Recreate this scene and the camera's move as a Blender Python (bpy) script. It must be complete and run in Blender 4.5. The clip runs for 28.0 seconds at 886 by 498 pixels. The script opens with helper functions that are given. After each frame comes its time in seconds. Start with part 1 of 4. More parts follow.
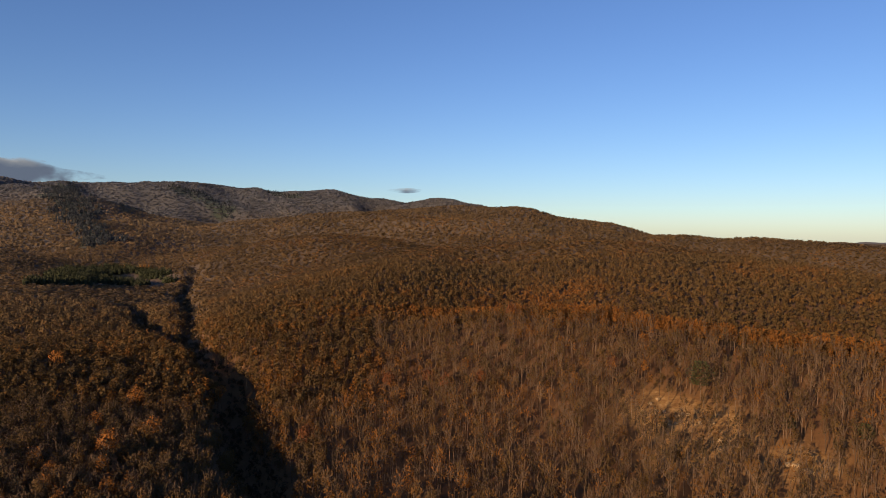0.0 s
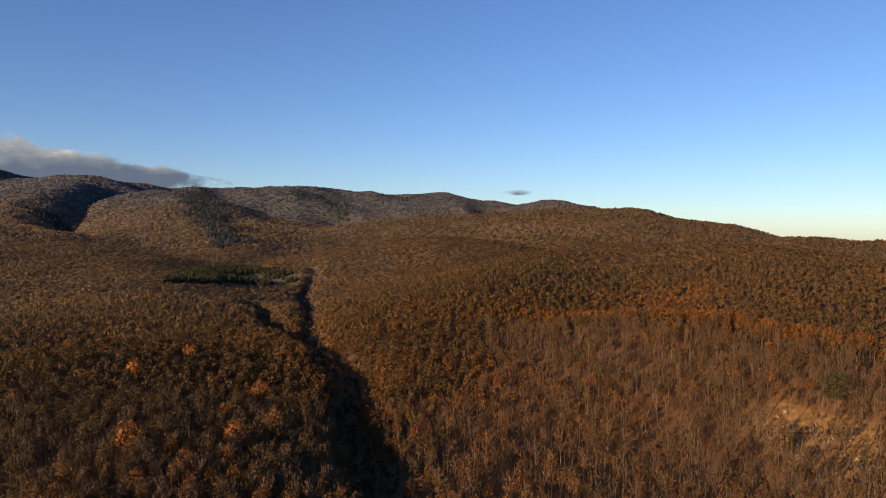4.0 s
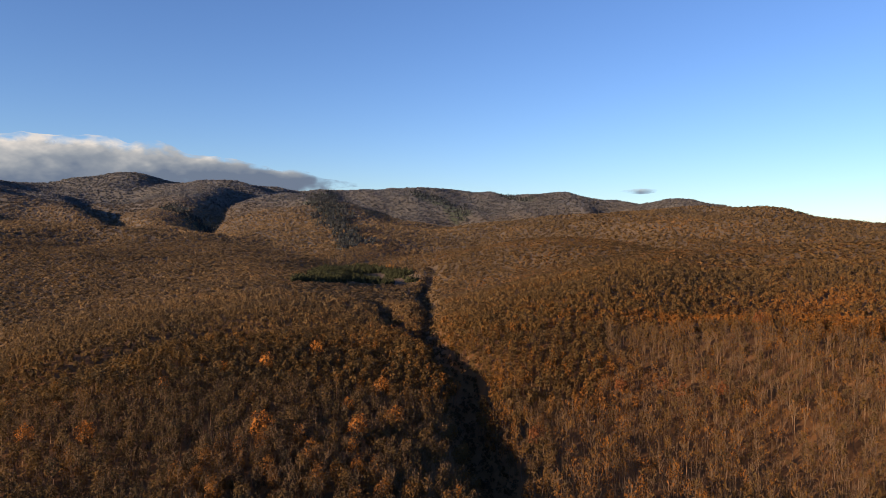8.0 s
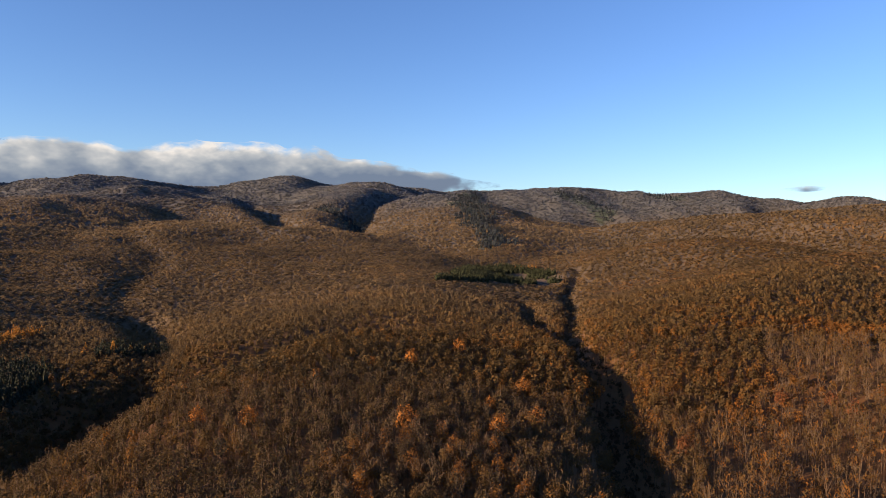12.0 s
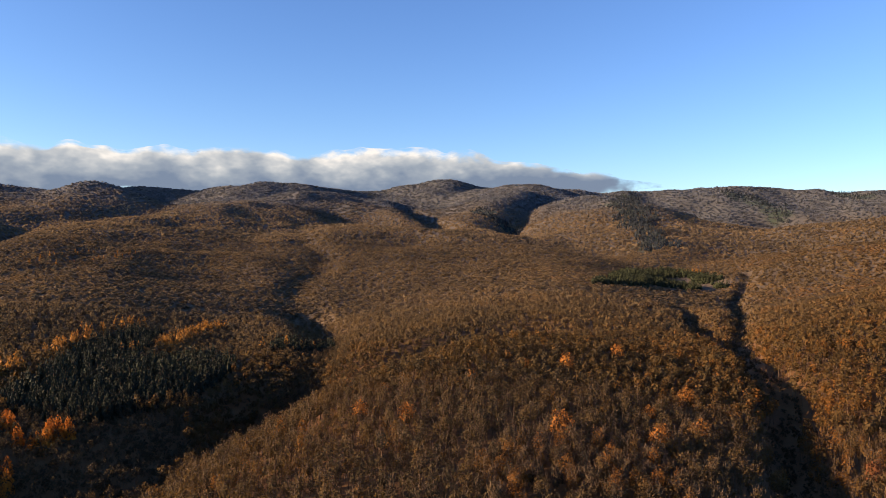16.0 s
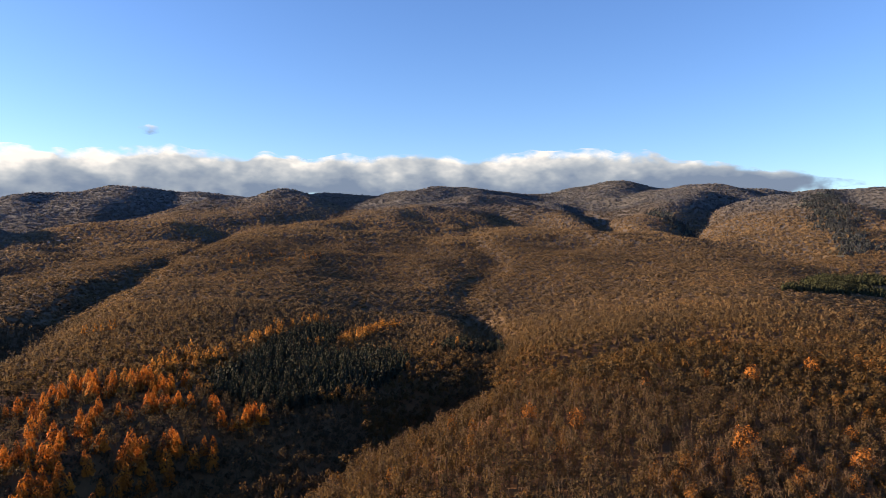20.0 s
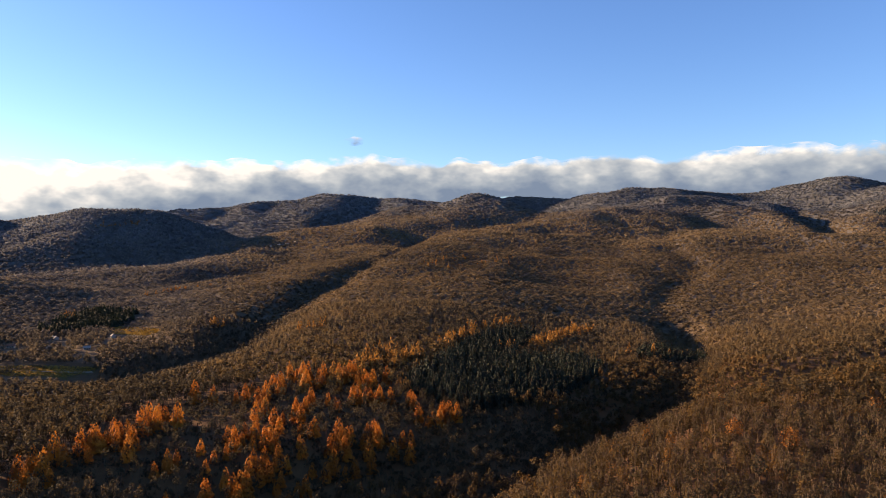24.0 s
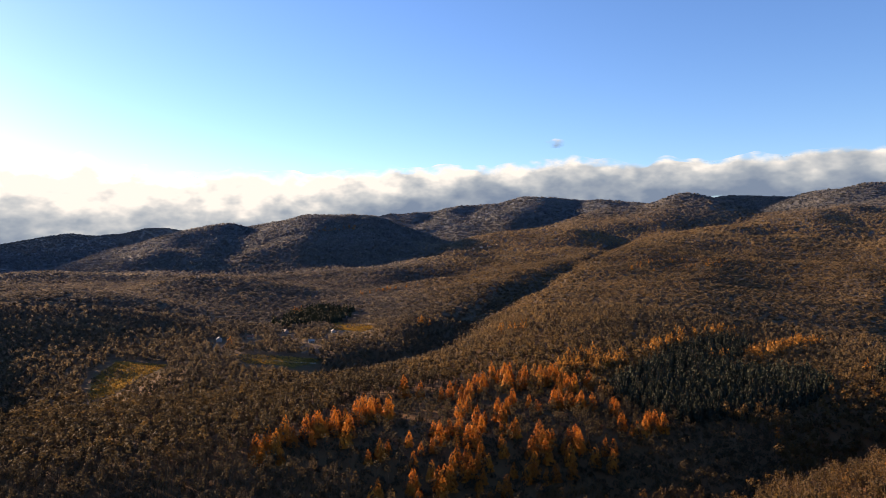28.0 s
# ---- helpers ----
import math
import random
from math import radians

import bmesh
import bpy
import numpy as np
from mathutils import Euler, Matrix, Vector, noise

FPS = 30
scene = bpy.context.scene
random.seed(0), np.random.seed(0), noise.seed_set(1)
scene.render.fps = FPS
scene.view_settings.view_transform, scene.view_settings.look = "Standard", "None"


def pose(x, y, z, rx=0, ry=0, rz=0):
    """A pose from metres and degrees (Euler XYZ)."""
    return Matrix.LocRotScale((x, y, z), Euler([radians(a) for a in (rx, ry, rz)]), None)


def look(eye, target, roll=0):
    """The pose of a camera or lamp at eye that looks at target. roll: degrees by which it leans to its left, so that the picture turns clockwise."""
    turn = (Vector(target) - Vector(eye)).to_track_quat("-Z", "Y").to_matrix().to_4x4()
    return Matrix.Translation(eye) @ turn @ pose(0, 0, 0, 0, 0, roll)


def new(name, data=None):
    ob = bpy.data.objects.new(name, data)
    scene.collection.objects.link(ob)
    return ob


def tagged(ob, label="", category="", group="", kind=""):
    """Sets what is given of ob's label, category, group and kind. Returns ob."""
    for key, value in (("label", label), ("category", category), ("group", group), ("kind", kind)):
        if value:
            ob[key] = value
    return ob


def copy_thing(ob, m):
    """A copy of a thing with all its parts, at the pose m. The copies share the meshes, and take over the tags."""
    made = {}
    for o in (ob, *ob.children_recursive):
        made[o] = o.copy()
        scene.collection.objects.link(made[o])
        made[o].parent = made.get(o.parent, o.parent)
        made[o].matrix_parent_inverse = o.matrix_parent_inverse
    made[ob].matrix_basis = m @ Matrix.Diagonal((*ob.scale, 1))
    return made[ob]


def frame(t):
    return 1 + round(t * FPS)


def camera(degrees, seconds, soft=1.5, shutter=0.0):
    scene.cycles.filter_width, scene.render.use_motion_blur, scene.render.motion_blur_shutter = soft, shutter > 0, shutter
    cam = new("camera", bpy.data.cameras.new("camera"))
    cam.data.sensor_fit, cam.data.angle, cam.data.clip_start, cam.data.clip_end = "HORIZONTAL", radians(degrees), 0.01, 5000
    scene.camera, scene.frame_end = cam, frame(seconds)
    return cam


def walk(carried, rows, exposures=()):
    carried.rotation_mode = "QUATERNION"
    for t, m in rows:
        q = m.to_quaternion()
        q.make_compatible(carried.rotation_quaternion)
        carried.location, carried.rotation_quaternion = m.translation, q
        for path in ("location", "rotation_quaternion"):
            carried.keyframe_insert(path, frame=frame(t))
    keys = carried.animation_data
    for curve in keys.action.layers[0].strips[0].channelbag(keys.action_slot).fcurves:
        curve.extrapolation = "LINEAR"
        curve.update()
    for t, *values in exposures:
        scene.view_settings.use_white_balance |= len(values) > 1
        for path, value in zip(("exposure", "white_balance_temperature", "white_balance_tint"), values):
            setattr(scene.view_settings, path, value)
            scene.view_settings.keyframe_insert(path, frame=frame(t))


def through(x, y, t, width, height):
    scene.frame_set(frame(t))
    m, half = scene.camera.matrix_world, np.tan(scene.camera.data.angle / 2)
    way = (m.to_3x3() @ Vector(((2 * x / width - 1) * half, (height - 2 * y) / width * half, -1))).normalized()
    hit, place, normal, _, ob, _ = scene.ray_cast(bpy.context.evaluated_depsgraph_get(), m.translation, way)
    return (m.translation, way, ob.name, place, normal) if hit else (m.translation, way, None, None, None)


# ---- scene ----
cam = camera(64.6, 28.0, soft=0.6)
EYE = (0.3, 0.2, 120.0)
# seconds, yaw, pitch, roll
TURNS = [
    (0.0, 0.00, -1.15, -0.43), (1.0, 2.26, -1.14, -0.42), (2.0, 4.54, -1.10, -0.42), (3.0, 6.82, -1.06, -0.42),
    (3.5, 7.93, -1.05, -0.42), (5.5, 12.50, -1.03, -0.38), (6.5, 14.88, -1.05, -0.37), (7.5, 17.38, -1.07, -0.36),
    (8.5, 20.11, -1.08, -0.35), (9.5, 22.80, -1.09, -0.37), (10.5, 25.63, -1.12, -0.42), (11.5, 28.75, -1.15, -0.51),
    (12.5, 31.97, -1.14, -0.58), (14.5, 38.30, -1.06, -0.56), (15.5, 41.38, -1.08, -0.53), (16.5, 44.64, -1.06, -0.51),
    (17.5, 47.95, -1.02, -0.50), (18.5, 51.47, -1.00, -0.47), (19.5, 55.00, -0.98, -0.45), (20.5, 58.62, -0.93, -0.47),
    (21.5, 62.43, -0.90, -0.44), (23.5, 70.28, -0.81, -0.27), (24.5, 74.41, -0.75, -0.20), (25.5, 78.55, -0.69, -0.11),
    (26.5, 82.59, -0.65, -0.04), (27.5, 86.65, -0.62, -0.04), (28.0, 88.65, -0.61, -0.05),
]
EXPOSURES = [(0.0, 0.97, 6950, 20), (6.0, 1.28, 6950, 20), (11.0, 1.57, 6800, 18), (17.0, 1.86, 6850, 18), (21.0, 1.92, 6900, 18), (28.0, 1.85, 7050, 19)]
walk(cam, [(t, pose(*EYE, 90 + pitch, roll, yaw)) for t, yaw, pitch, roll in TURNS], EXPOSURES)

# ---- sky and sun ----
SUN_AZIMUTH, SUN_HEIGHT = 145.0, 11.5  # degrees counter-clockwise from +y, above the horizon
world = bpy.data.worlds.new("sky")
scene.world = world
world.use_nodes = True
nodes, links = world.node_tree.nodes, world.node_tree.links
sky = nodes.new("ShaderNodeTexSky")
sky.sky_type = "NISHITA"
sky.sun_disc = False
sky.sun_elevation = radians(SUN_HEIGHT)
sky.sun_rotation = radians(-SUN_AZIMUTH)
sky.air_density, sky.dust_density, sky.ozone_density, sky.altitude = 1.0, 0.42, 4.15, 700.0
nodes["Background"].inputs["Strength"].default_value = 0.077
deep = nodes.new("ShaderNodeHueSaturation")
deep.inputs["Hue"].default_value, deep.inputs["Saturation"].default_value = 0.508, 1.06
links.new(sky.outputs["Color"], deep.inputs["Color"])
links.new(deep.outputs["Color"], nodes["Background"].inputs["Color"])

sun = new("sun", bpy.data.lights.new("sun", "SUN"))
sun.data.energy, sun.data.angle, sun.data.color = 4.6, radians(0.55), (1.0, 0.71, 0.43)
a, e = radians(SUN_AZIMUTH), radians(SUN_HEIGHT)
SUN_WAY = Vector((-math.sin(a) * math.cos(e), math.cos(a) * math.cos(e), math.sin(e)))
sun.matrix_world = look(SUN_WAY * 900, (0, 0, 0))


# ---- materials ----
class Nodes:
    """Short hand for the node tree of one material."""

    def __init__(self, name):
        self.mat = bpy.data.materials.new(name)
        self.mat.use_nodes = True
        self.tree = self.mat.node_tree
        self.tree.nodes.clear()
        self.out = self.add("OutputMaterial")

    def add(self, kind, **values):
        n = self.tree.nodes.new("ShaderNode" + kind)
        for key, v in values.items():
            n.inputs[key].default_value = v
        return n

    def link(self, a, b):
        self.tree.links.new(a, b)

    def coords(self):
        return self.add("NewGeometry").outputs["Position"]

    def noise(self, scale, detail=4.0, rough=0.6, vector=None):
        n = self.add("TexNoise", Scale=scale, Detail=detail, Roughness=rough)
        self.link(vector if vector is not None else self.coords(), n.inputs["Vector"])
        return n.outputs["Fac"]

    def math(self, op, a, b=0.0, clamp=False):
        n = self.tree.nodes.new("ShaderNodeMath")
        n.operation, n.use_clamp = op, clamp
        for socket, v in zip(n.inputs, (a, b)):
            if isinstance(v, (int, float)):
                socket.default_value = v
            else:
                self.link(v, socket)
        return n.outputs[0]

    def ramp(self, fac, *stops):
        n = self.add("ValToRGB")
        el = n.color_ramp.elements
        while len(el) < len(stops):
            el.new(0.5)
        for item, (at, colour) in zip(el, stops):
            item.position, item.color = at, (*colour, 1)
        self.link(fac, n.inputs["Fac"])
        return n.outputs["Color"]

    def mix(self, fac, a, b, mode="MIX"):
        n = self.tree.nodes.new("ShaderNodeMix")
        n.data_type, n.blend_type = "RGBA", mode
        for socket, v in ((n.inputs[0], fac), (n.inputs[6], a), (n.inputs[7], b)):
            if isinstance(v, (int, float)):
                socket.default_value = v
            elif isinstance(v, tuple):
                socket.default_value = (*v, 1)
            else:
                self.link(v, socket)
        return n.outputs[2]

    def attribute(self, name):
        n = self.add("Attribute")
        n.attribute_name = name
        return n.outputs["Fac"]

    def surface(self, colour, rough=0.85, bump=None, strength=0.5, distance=0.1, through=0.0, haze_sheen=None):
        p = self.add("BsdfPrincipled", Roughness=rough)
        p.inputs["Specular IOR Level"].default_value = 0.2
        if isinstance(colour, tuple):
            p.inputs["Base Color"].default_value = (*colour, 1)
        else:
            self.link(colour, p.inputs["Base Color"])
        # bluish sheen stands in for the haze over far slopes
        if haze_sheen is not None:
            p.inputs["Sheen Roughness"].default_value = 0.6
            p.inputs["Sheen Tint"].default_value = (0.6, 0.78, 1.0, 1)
            self.link(haze_sheen, p.inputs["Sheen Weight"])
        if bump is not None:
            b = self.add("Bump", Strength=strength, Distance=distance)
            self.link(bump, b.inputs["Height"])
            self.link(b.outputs["Normal"], p.inputs["Normal"])
        shader = p.outputs[0]
        if through:
            t = self.add("BsdfTranslucent")
            if isinstance(colour, tuple):
                t.inputs["Color"].default_value = (*colour, 1)
            else:
                self.link(colour, t.inputs["Color"])
            m = self.add("MixShader", Fac=through)
            self.link(shader, m.inputs[1])
            self.link(t.outputs[0], m.inputs[2])
            shader = m.outputs[0]
        self.link(shader, self.out.inputs["Surface"])
        return self.mat


def ground_material():
    n = Nodes("forest_floor")
    broad, grain, fine = n.noise(0.006, 5), n.noise(0.09, 6, 0.7), n.noise(0.6, 4, 0.7)
    litter = n.ramp(grain, (0.25, (0.066, 0.033, 0.013)), (0.5, (0.114, 0.054, 0.018)), (0.75, (0.155, 0.073, 0.023)))
    litter = n.mix(n.math("MULTIPLY", fine, 0.3), litter, (0.08, 0.055, 0.032))
    wood = n.ramp(broad, (0.3, (0.080, 0.056, 0.032)), (0.55, (0.105, 0.072, 0.040)), (0.75, (0.13, 0.087, 0.045)))
    cells = n.add("TexVoronoi", Scale=0.17)
    n.link(n.coords(), cells.inputs["Vector"])
    wood = n.mix(n.math("MULTIPLY", cells.outputs["Distance"], 0.8, True), wood, (0.085, 0.062, 0.038))
    colour = n.mix(n.attribute("wooded"), litter, wood)
    # grey of the hazy far hills, put into the ground colour
    bare_haze = n.ramp(n.noise(0.02, 5, 0.7), (0.35, (0.048, 0.048, 0.046)), (0.65, (0.070, 0.069, 0.066)))
    colour = n.mix(n.attribute("bare"), colour, bare_haze)
    scar = n.ramp(n.noise(0.22, 6, 0.75), (0.35, (0.13, 0.065, 0.02)), (0.55, (0.25, 0.145, 0.05)), (0.72, (0.36, 0.25, 0.12)))
    colour = n.mix(n.attribute("scar"), colour, scar)
    turf = n.ramp(n.noise(0.05, 6, 0.7), (0.35, (0.032, 0.032, 0.008)), (0.5, (0.078, 0.060, 0.009)), (0.65, (0.125, 0.088, 0.013)))
    colour = n.mix(n.attribute("meadow"), colour, turf)
    fir = n.ramp(grain, (0.3, (0.02, 0.03, 0.018)), (0.7, (0.045, 0.055, 0.03)))
    colour = n.mix(n.attribute("fir"), colour, fir)
    rise = n.math("MULTIPLY", n.math("SUBTRACT", 1.0, cells.outputs["Distance"]), n.attribute("wooded"))
    rise = n.math("ADD", rise, n.math("MULTIPLY", grain, 0.25))
    return n.surface(colour, 0.95, rise, 0.8, 2.0, haze_sheen=n.attribute("haze_sheen"))


def leaf_material(name, stops, through=0.15, alone=False, hazed=True):
    """Foliage: each tree has its tone, each leaf clump its own shade of it."""
    n = Nodes(name)
    tone = n.add("ObjectInfo").outputs["Random"] if alone else n.attribute("tone")
    island = n.add("NewGeometry").outputs["Random Per Island"]
    fac = n.math("ADD", n.math("MULTIPLY", tone, 0.86), n.math("MULTIPLY", island, 0.14))
    colour = n.ramp(fac, *stops)
    # bare woods go tan, then blue-grey: distance haze put into the leaf colour
    if hazed and not alone:
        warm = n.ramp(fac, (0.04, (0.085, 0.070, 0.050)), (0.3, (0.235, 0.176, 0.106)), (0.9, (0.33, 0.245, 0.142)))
        haze_blue = n.ramp(fac, (0.04, (0.090, 0.097, 0.106)), (0.3, (0.152, 0.161, 0.168)), (0.9, (0.192, 0.201, 0.205)))
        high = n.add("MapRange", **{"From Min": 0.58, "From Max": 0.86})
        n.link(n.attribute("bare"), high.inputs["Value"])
        bare_haze = n.mix(high.outputs["Result"], warm, haze_blue)
        colour = n.mix(n.attribute("bare"), colour, bare_haze)
    return n.surface(colour, 0.8, through=through, haze_sheen=n.math("MULTIPLY", n.attribute("haze_sheen"), 0.35) if hazed and not alone else None)


OAK = ((0.0, (0.036, 0.031, 0.020)), (0.3, (0.068, 0.048, 0.021)), (0.6, (0.099, 0.060, 0.019)), (0.82, (0.158, 0.071, 0.016)), (1.0, (0.215, 0.083, 0.014)))
LARCH = ((0.0, (0.27, 0.082, 0.011)), (0.5, (0.39, 0.125, 0.014)), (1.0, (0.49, 0.180, 0.020)))
FIR = ((0.0, (0.010, 0.015, 0.010)), (0.6, (0.017, 0.024, 0.014)), (1.0, (0.032, 0.038, 0.019)))
oak_leaf, oak_leaf_alone = leaf_material("oak_leaf", OAK, 0.5), leaf_material("oak_leaf_alone", OAK, 0.4, alone=True)
larch_leaf, larch_leaf_alone = leaf_material("larch_needles", ((0.0, (0.22, 0.098, 0.020)), (1.0, (0.37, 0.180, 0.034))), 0.3, hazed=False), leaf_material("larch_needles_alone", LARCH, 0.3, alone=True)
fir_leaf, fir_leaf_alone = leaf_material("spruce_needles", FIR, 0.1, hazed=False), leaf_material("spruce_needles_alone", FIR, 0.15, alone=True)
olive_leaf = leaf_material("olive_needles", ((0.0, (0.014, 0.020, 0.010)), (1.0, (0.034, 0.040, 0.016))), 0.1, hazed=False)
far_fir_leaf = leaf_material("fir_needles", ((0.0, (0.016, 0.022, 0.026)), (1.0, (0.032, 0.040, 0.046))), 0.1, hazed=False)


def bark_material():
    n = Nodes("bark")
    return n.surface(n.ramp(n.noise(1.7, 5, 0.7), (0.3, (0.048, 0.032, 0.020)), (0.7, (0.125, 0.084, 0.051))), 0.9)


bark = bark_material()
floor_material = ground_material()


def cloud_material():
    """White vapour that thins out at its upper edge; sunlit tops and shaded bases are put into its glow."""
    n = Nodes("cloud_vapour")
    stretch = n.add("Mapping")
    stretch.inputs["Scale"].default_value = (1.0, 1.0, 1.8)
    n.link(n.coords(), stretch.inputs["Vector"])
    puff = n.noise(0.0075, 5, 0.55, stretch.outputs["Vector"])
    body = n.math("ADD", n.attribute("body"), n.math("MULTIPLY", n.math("SUBTRACT", puff, 0.5), 1.5))
    edge = n.add("MapRange", **{"From Min": 0.08, "From Max": 0.75})
    edge.interpolation_type = "SMOOTHSTEP"
    n.link(body, edge.inputs["Value"])
    billow = n.math("SUBTRACT", n.noise(0.0042, 3, 0.5, stretch.outputs["Vector"]), 0.5)
    lit = n.math("ADD", n.attribute("height"), n.math("ADD", n.math("MULTIPLY", billow, 1.2), n.math("MULTIPLY", n.math("SUBTRACT", puff, 0.5), 0.45)))
    glow = n.add("Emission", Strength=0.28)
    n.link(n.ramp(lit, (0.2, (0.20, 0.28, 0.39)), (0.5, (0.35, 0.43, 0.50)), (0.76, (0.60, 0.66, 0.67)), (0.98, (1.0, 1.0, 0.92))), glow.inputs["Color"])
    clear, veil = n.add("BsdfTransparent"), n.add("MixShader")
    n.link(edge.outputs["Result"], veil.inputs["Fac"])
    n.link(clear.outputs[0], veil.inputs[1])
    n.link(glow.outputs[0], veil.inputs[2])
    n.link(veil.outputs[0], n.out.inputs["Surface"])
    return n.mat


cloud_vapour = cloud_material()


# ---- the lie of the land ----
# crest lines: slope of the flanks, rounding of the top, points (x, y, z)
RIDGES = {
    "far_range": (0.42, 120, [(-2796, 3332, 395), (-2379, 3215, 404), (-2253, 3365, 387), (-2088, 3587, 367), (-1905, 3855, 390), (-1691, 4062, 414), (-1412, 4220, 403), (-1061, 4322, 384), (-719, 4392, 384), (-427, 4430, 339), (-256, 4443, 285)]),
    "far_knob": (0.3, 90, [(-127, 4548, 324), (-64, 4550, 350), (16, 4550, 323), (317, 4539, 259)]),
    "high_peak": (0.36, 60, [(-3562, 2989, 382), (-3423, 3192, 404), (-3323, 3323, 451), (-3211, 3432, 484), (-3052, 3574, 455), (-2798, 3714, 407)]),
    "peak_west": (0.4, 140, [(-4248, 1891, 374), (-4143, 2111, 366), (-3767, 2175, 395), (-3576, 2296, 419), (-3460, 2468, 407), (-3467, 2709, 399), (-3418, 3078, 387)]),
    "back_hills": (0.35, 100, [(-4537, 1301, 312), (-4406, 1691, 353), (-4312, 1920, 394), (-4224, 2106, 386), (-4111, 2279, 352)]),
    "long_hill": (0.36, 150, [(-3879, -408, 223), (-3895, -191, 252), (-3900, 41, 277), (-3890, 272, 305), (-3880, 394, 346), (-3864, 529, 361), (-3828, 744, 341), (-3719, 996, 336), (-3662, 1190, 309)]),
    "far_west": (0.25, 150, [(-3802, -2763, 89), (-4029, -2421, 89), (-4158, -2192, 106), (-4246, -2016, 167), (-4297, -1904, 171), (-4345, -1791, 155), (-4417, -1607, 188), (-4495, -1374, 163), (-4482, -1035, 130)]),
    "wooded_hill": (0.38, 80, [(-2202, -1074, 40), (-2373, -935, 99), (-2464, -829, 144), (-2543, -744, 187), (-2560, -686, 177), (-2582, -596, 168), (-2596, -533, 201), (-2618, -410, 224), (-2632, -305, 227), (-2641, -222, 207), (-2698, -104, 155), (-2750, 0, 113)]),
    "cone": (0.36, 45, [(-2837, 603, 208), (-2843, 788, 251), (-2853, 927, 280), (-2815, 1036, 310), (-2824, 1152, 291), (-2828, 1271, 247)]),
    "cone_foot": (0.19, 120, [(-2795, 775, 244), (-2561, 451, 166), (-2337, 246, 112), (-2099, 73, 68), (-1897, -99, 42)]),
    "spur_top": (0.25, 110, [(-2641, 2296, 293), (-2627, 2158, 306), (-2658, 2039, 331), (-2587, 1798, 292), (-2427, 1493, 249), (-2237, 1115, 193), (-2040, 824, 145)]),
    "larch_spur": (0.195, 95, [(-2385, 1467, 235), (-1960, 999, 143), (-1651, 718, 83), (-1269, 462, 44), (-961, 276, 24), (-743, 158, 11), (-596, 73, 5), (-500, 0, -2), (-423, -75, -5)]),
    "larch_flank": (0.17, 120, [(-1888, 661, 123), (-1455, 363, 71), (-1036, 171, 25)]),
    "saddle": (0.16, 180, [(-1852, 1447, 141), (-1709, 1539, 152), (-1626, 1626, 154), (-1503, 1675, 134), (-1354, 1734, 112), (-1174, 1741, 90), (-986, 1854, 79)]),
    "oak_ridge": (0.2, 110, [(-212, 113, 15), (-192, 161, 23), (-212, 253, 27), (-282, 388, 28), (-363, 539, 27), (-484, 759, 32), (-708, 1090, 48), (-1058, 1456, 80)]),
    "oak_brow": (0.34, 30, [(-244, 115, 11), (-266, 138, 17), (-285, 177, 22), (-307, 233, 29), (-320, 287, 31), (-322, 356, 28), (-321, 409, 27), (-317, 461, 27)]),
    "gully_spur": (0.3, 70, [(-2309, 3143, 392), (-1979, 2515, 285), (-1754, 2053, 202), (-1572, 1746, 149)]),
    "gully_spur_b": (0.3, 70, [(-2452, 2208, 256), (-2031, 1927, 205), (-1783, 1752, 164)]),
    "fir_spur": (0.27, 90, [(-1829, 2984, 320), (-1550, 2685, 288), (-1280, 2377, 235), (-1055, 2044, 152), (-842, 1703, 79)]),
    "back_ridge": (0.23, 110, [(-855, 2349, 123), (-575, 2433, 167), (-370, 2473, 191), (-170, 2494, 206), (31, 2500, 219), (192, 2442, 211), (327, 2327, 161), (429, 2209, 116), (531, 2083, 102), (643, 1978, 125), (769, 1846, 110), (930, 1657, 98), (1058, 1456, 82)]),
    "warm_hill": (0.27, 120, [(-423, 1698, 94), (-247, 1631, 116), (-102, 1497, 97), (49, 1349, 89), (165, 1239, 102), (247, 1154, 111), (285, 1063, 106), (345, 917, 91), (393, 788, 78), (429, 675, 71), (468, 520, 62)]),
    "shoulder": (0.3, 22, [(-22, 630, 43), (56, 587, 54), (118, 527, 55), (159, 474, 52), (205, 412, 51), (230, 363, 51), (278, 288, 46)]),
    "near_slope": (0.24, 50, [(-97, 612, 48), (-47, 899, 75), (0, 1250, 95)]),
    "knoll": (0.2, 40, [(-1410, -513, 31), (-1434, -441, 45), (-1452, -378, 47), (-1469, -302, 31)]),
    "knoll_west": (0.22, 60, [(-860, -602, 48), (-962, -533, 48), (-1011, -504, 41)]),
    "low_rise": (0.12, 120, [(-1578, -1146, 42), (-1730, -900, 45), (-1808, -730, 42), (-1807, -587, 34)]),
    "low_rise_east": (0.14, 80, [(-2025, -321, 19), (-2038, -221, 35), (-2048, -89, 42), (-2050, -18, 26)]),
    # unseen hill, added behind the view to shade the left of the valley
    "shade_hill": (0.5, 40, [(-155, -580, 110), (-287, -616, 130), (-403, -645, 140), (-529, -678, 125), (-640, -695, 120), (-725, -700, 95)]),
}
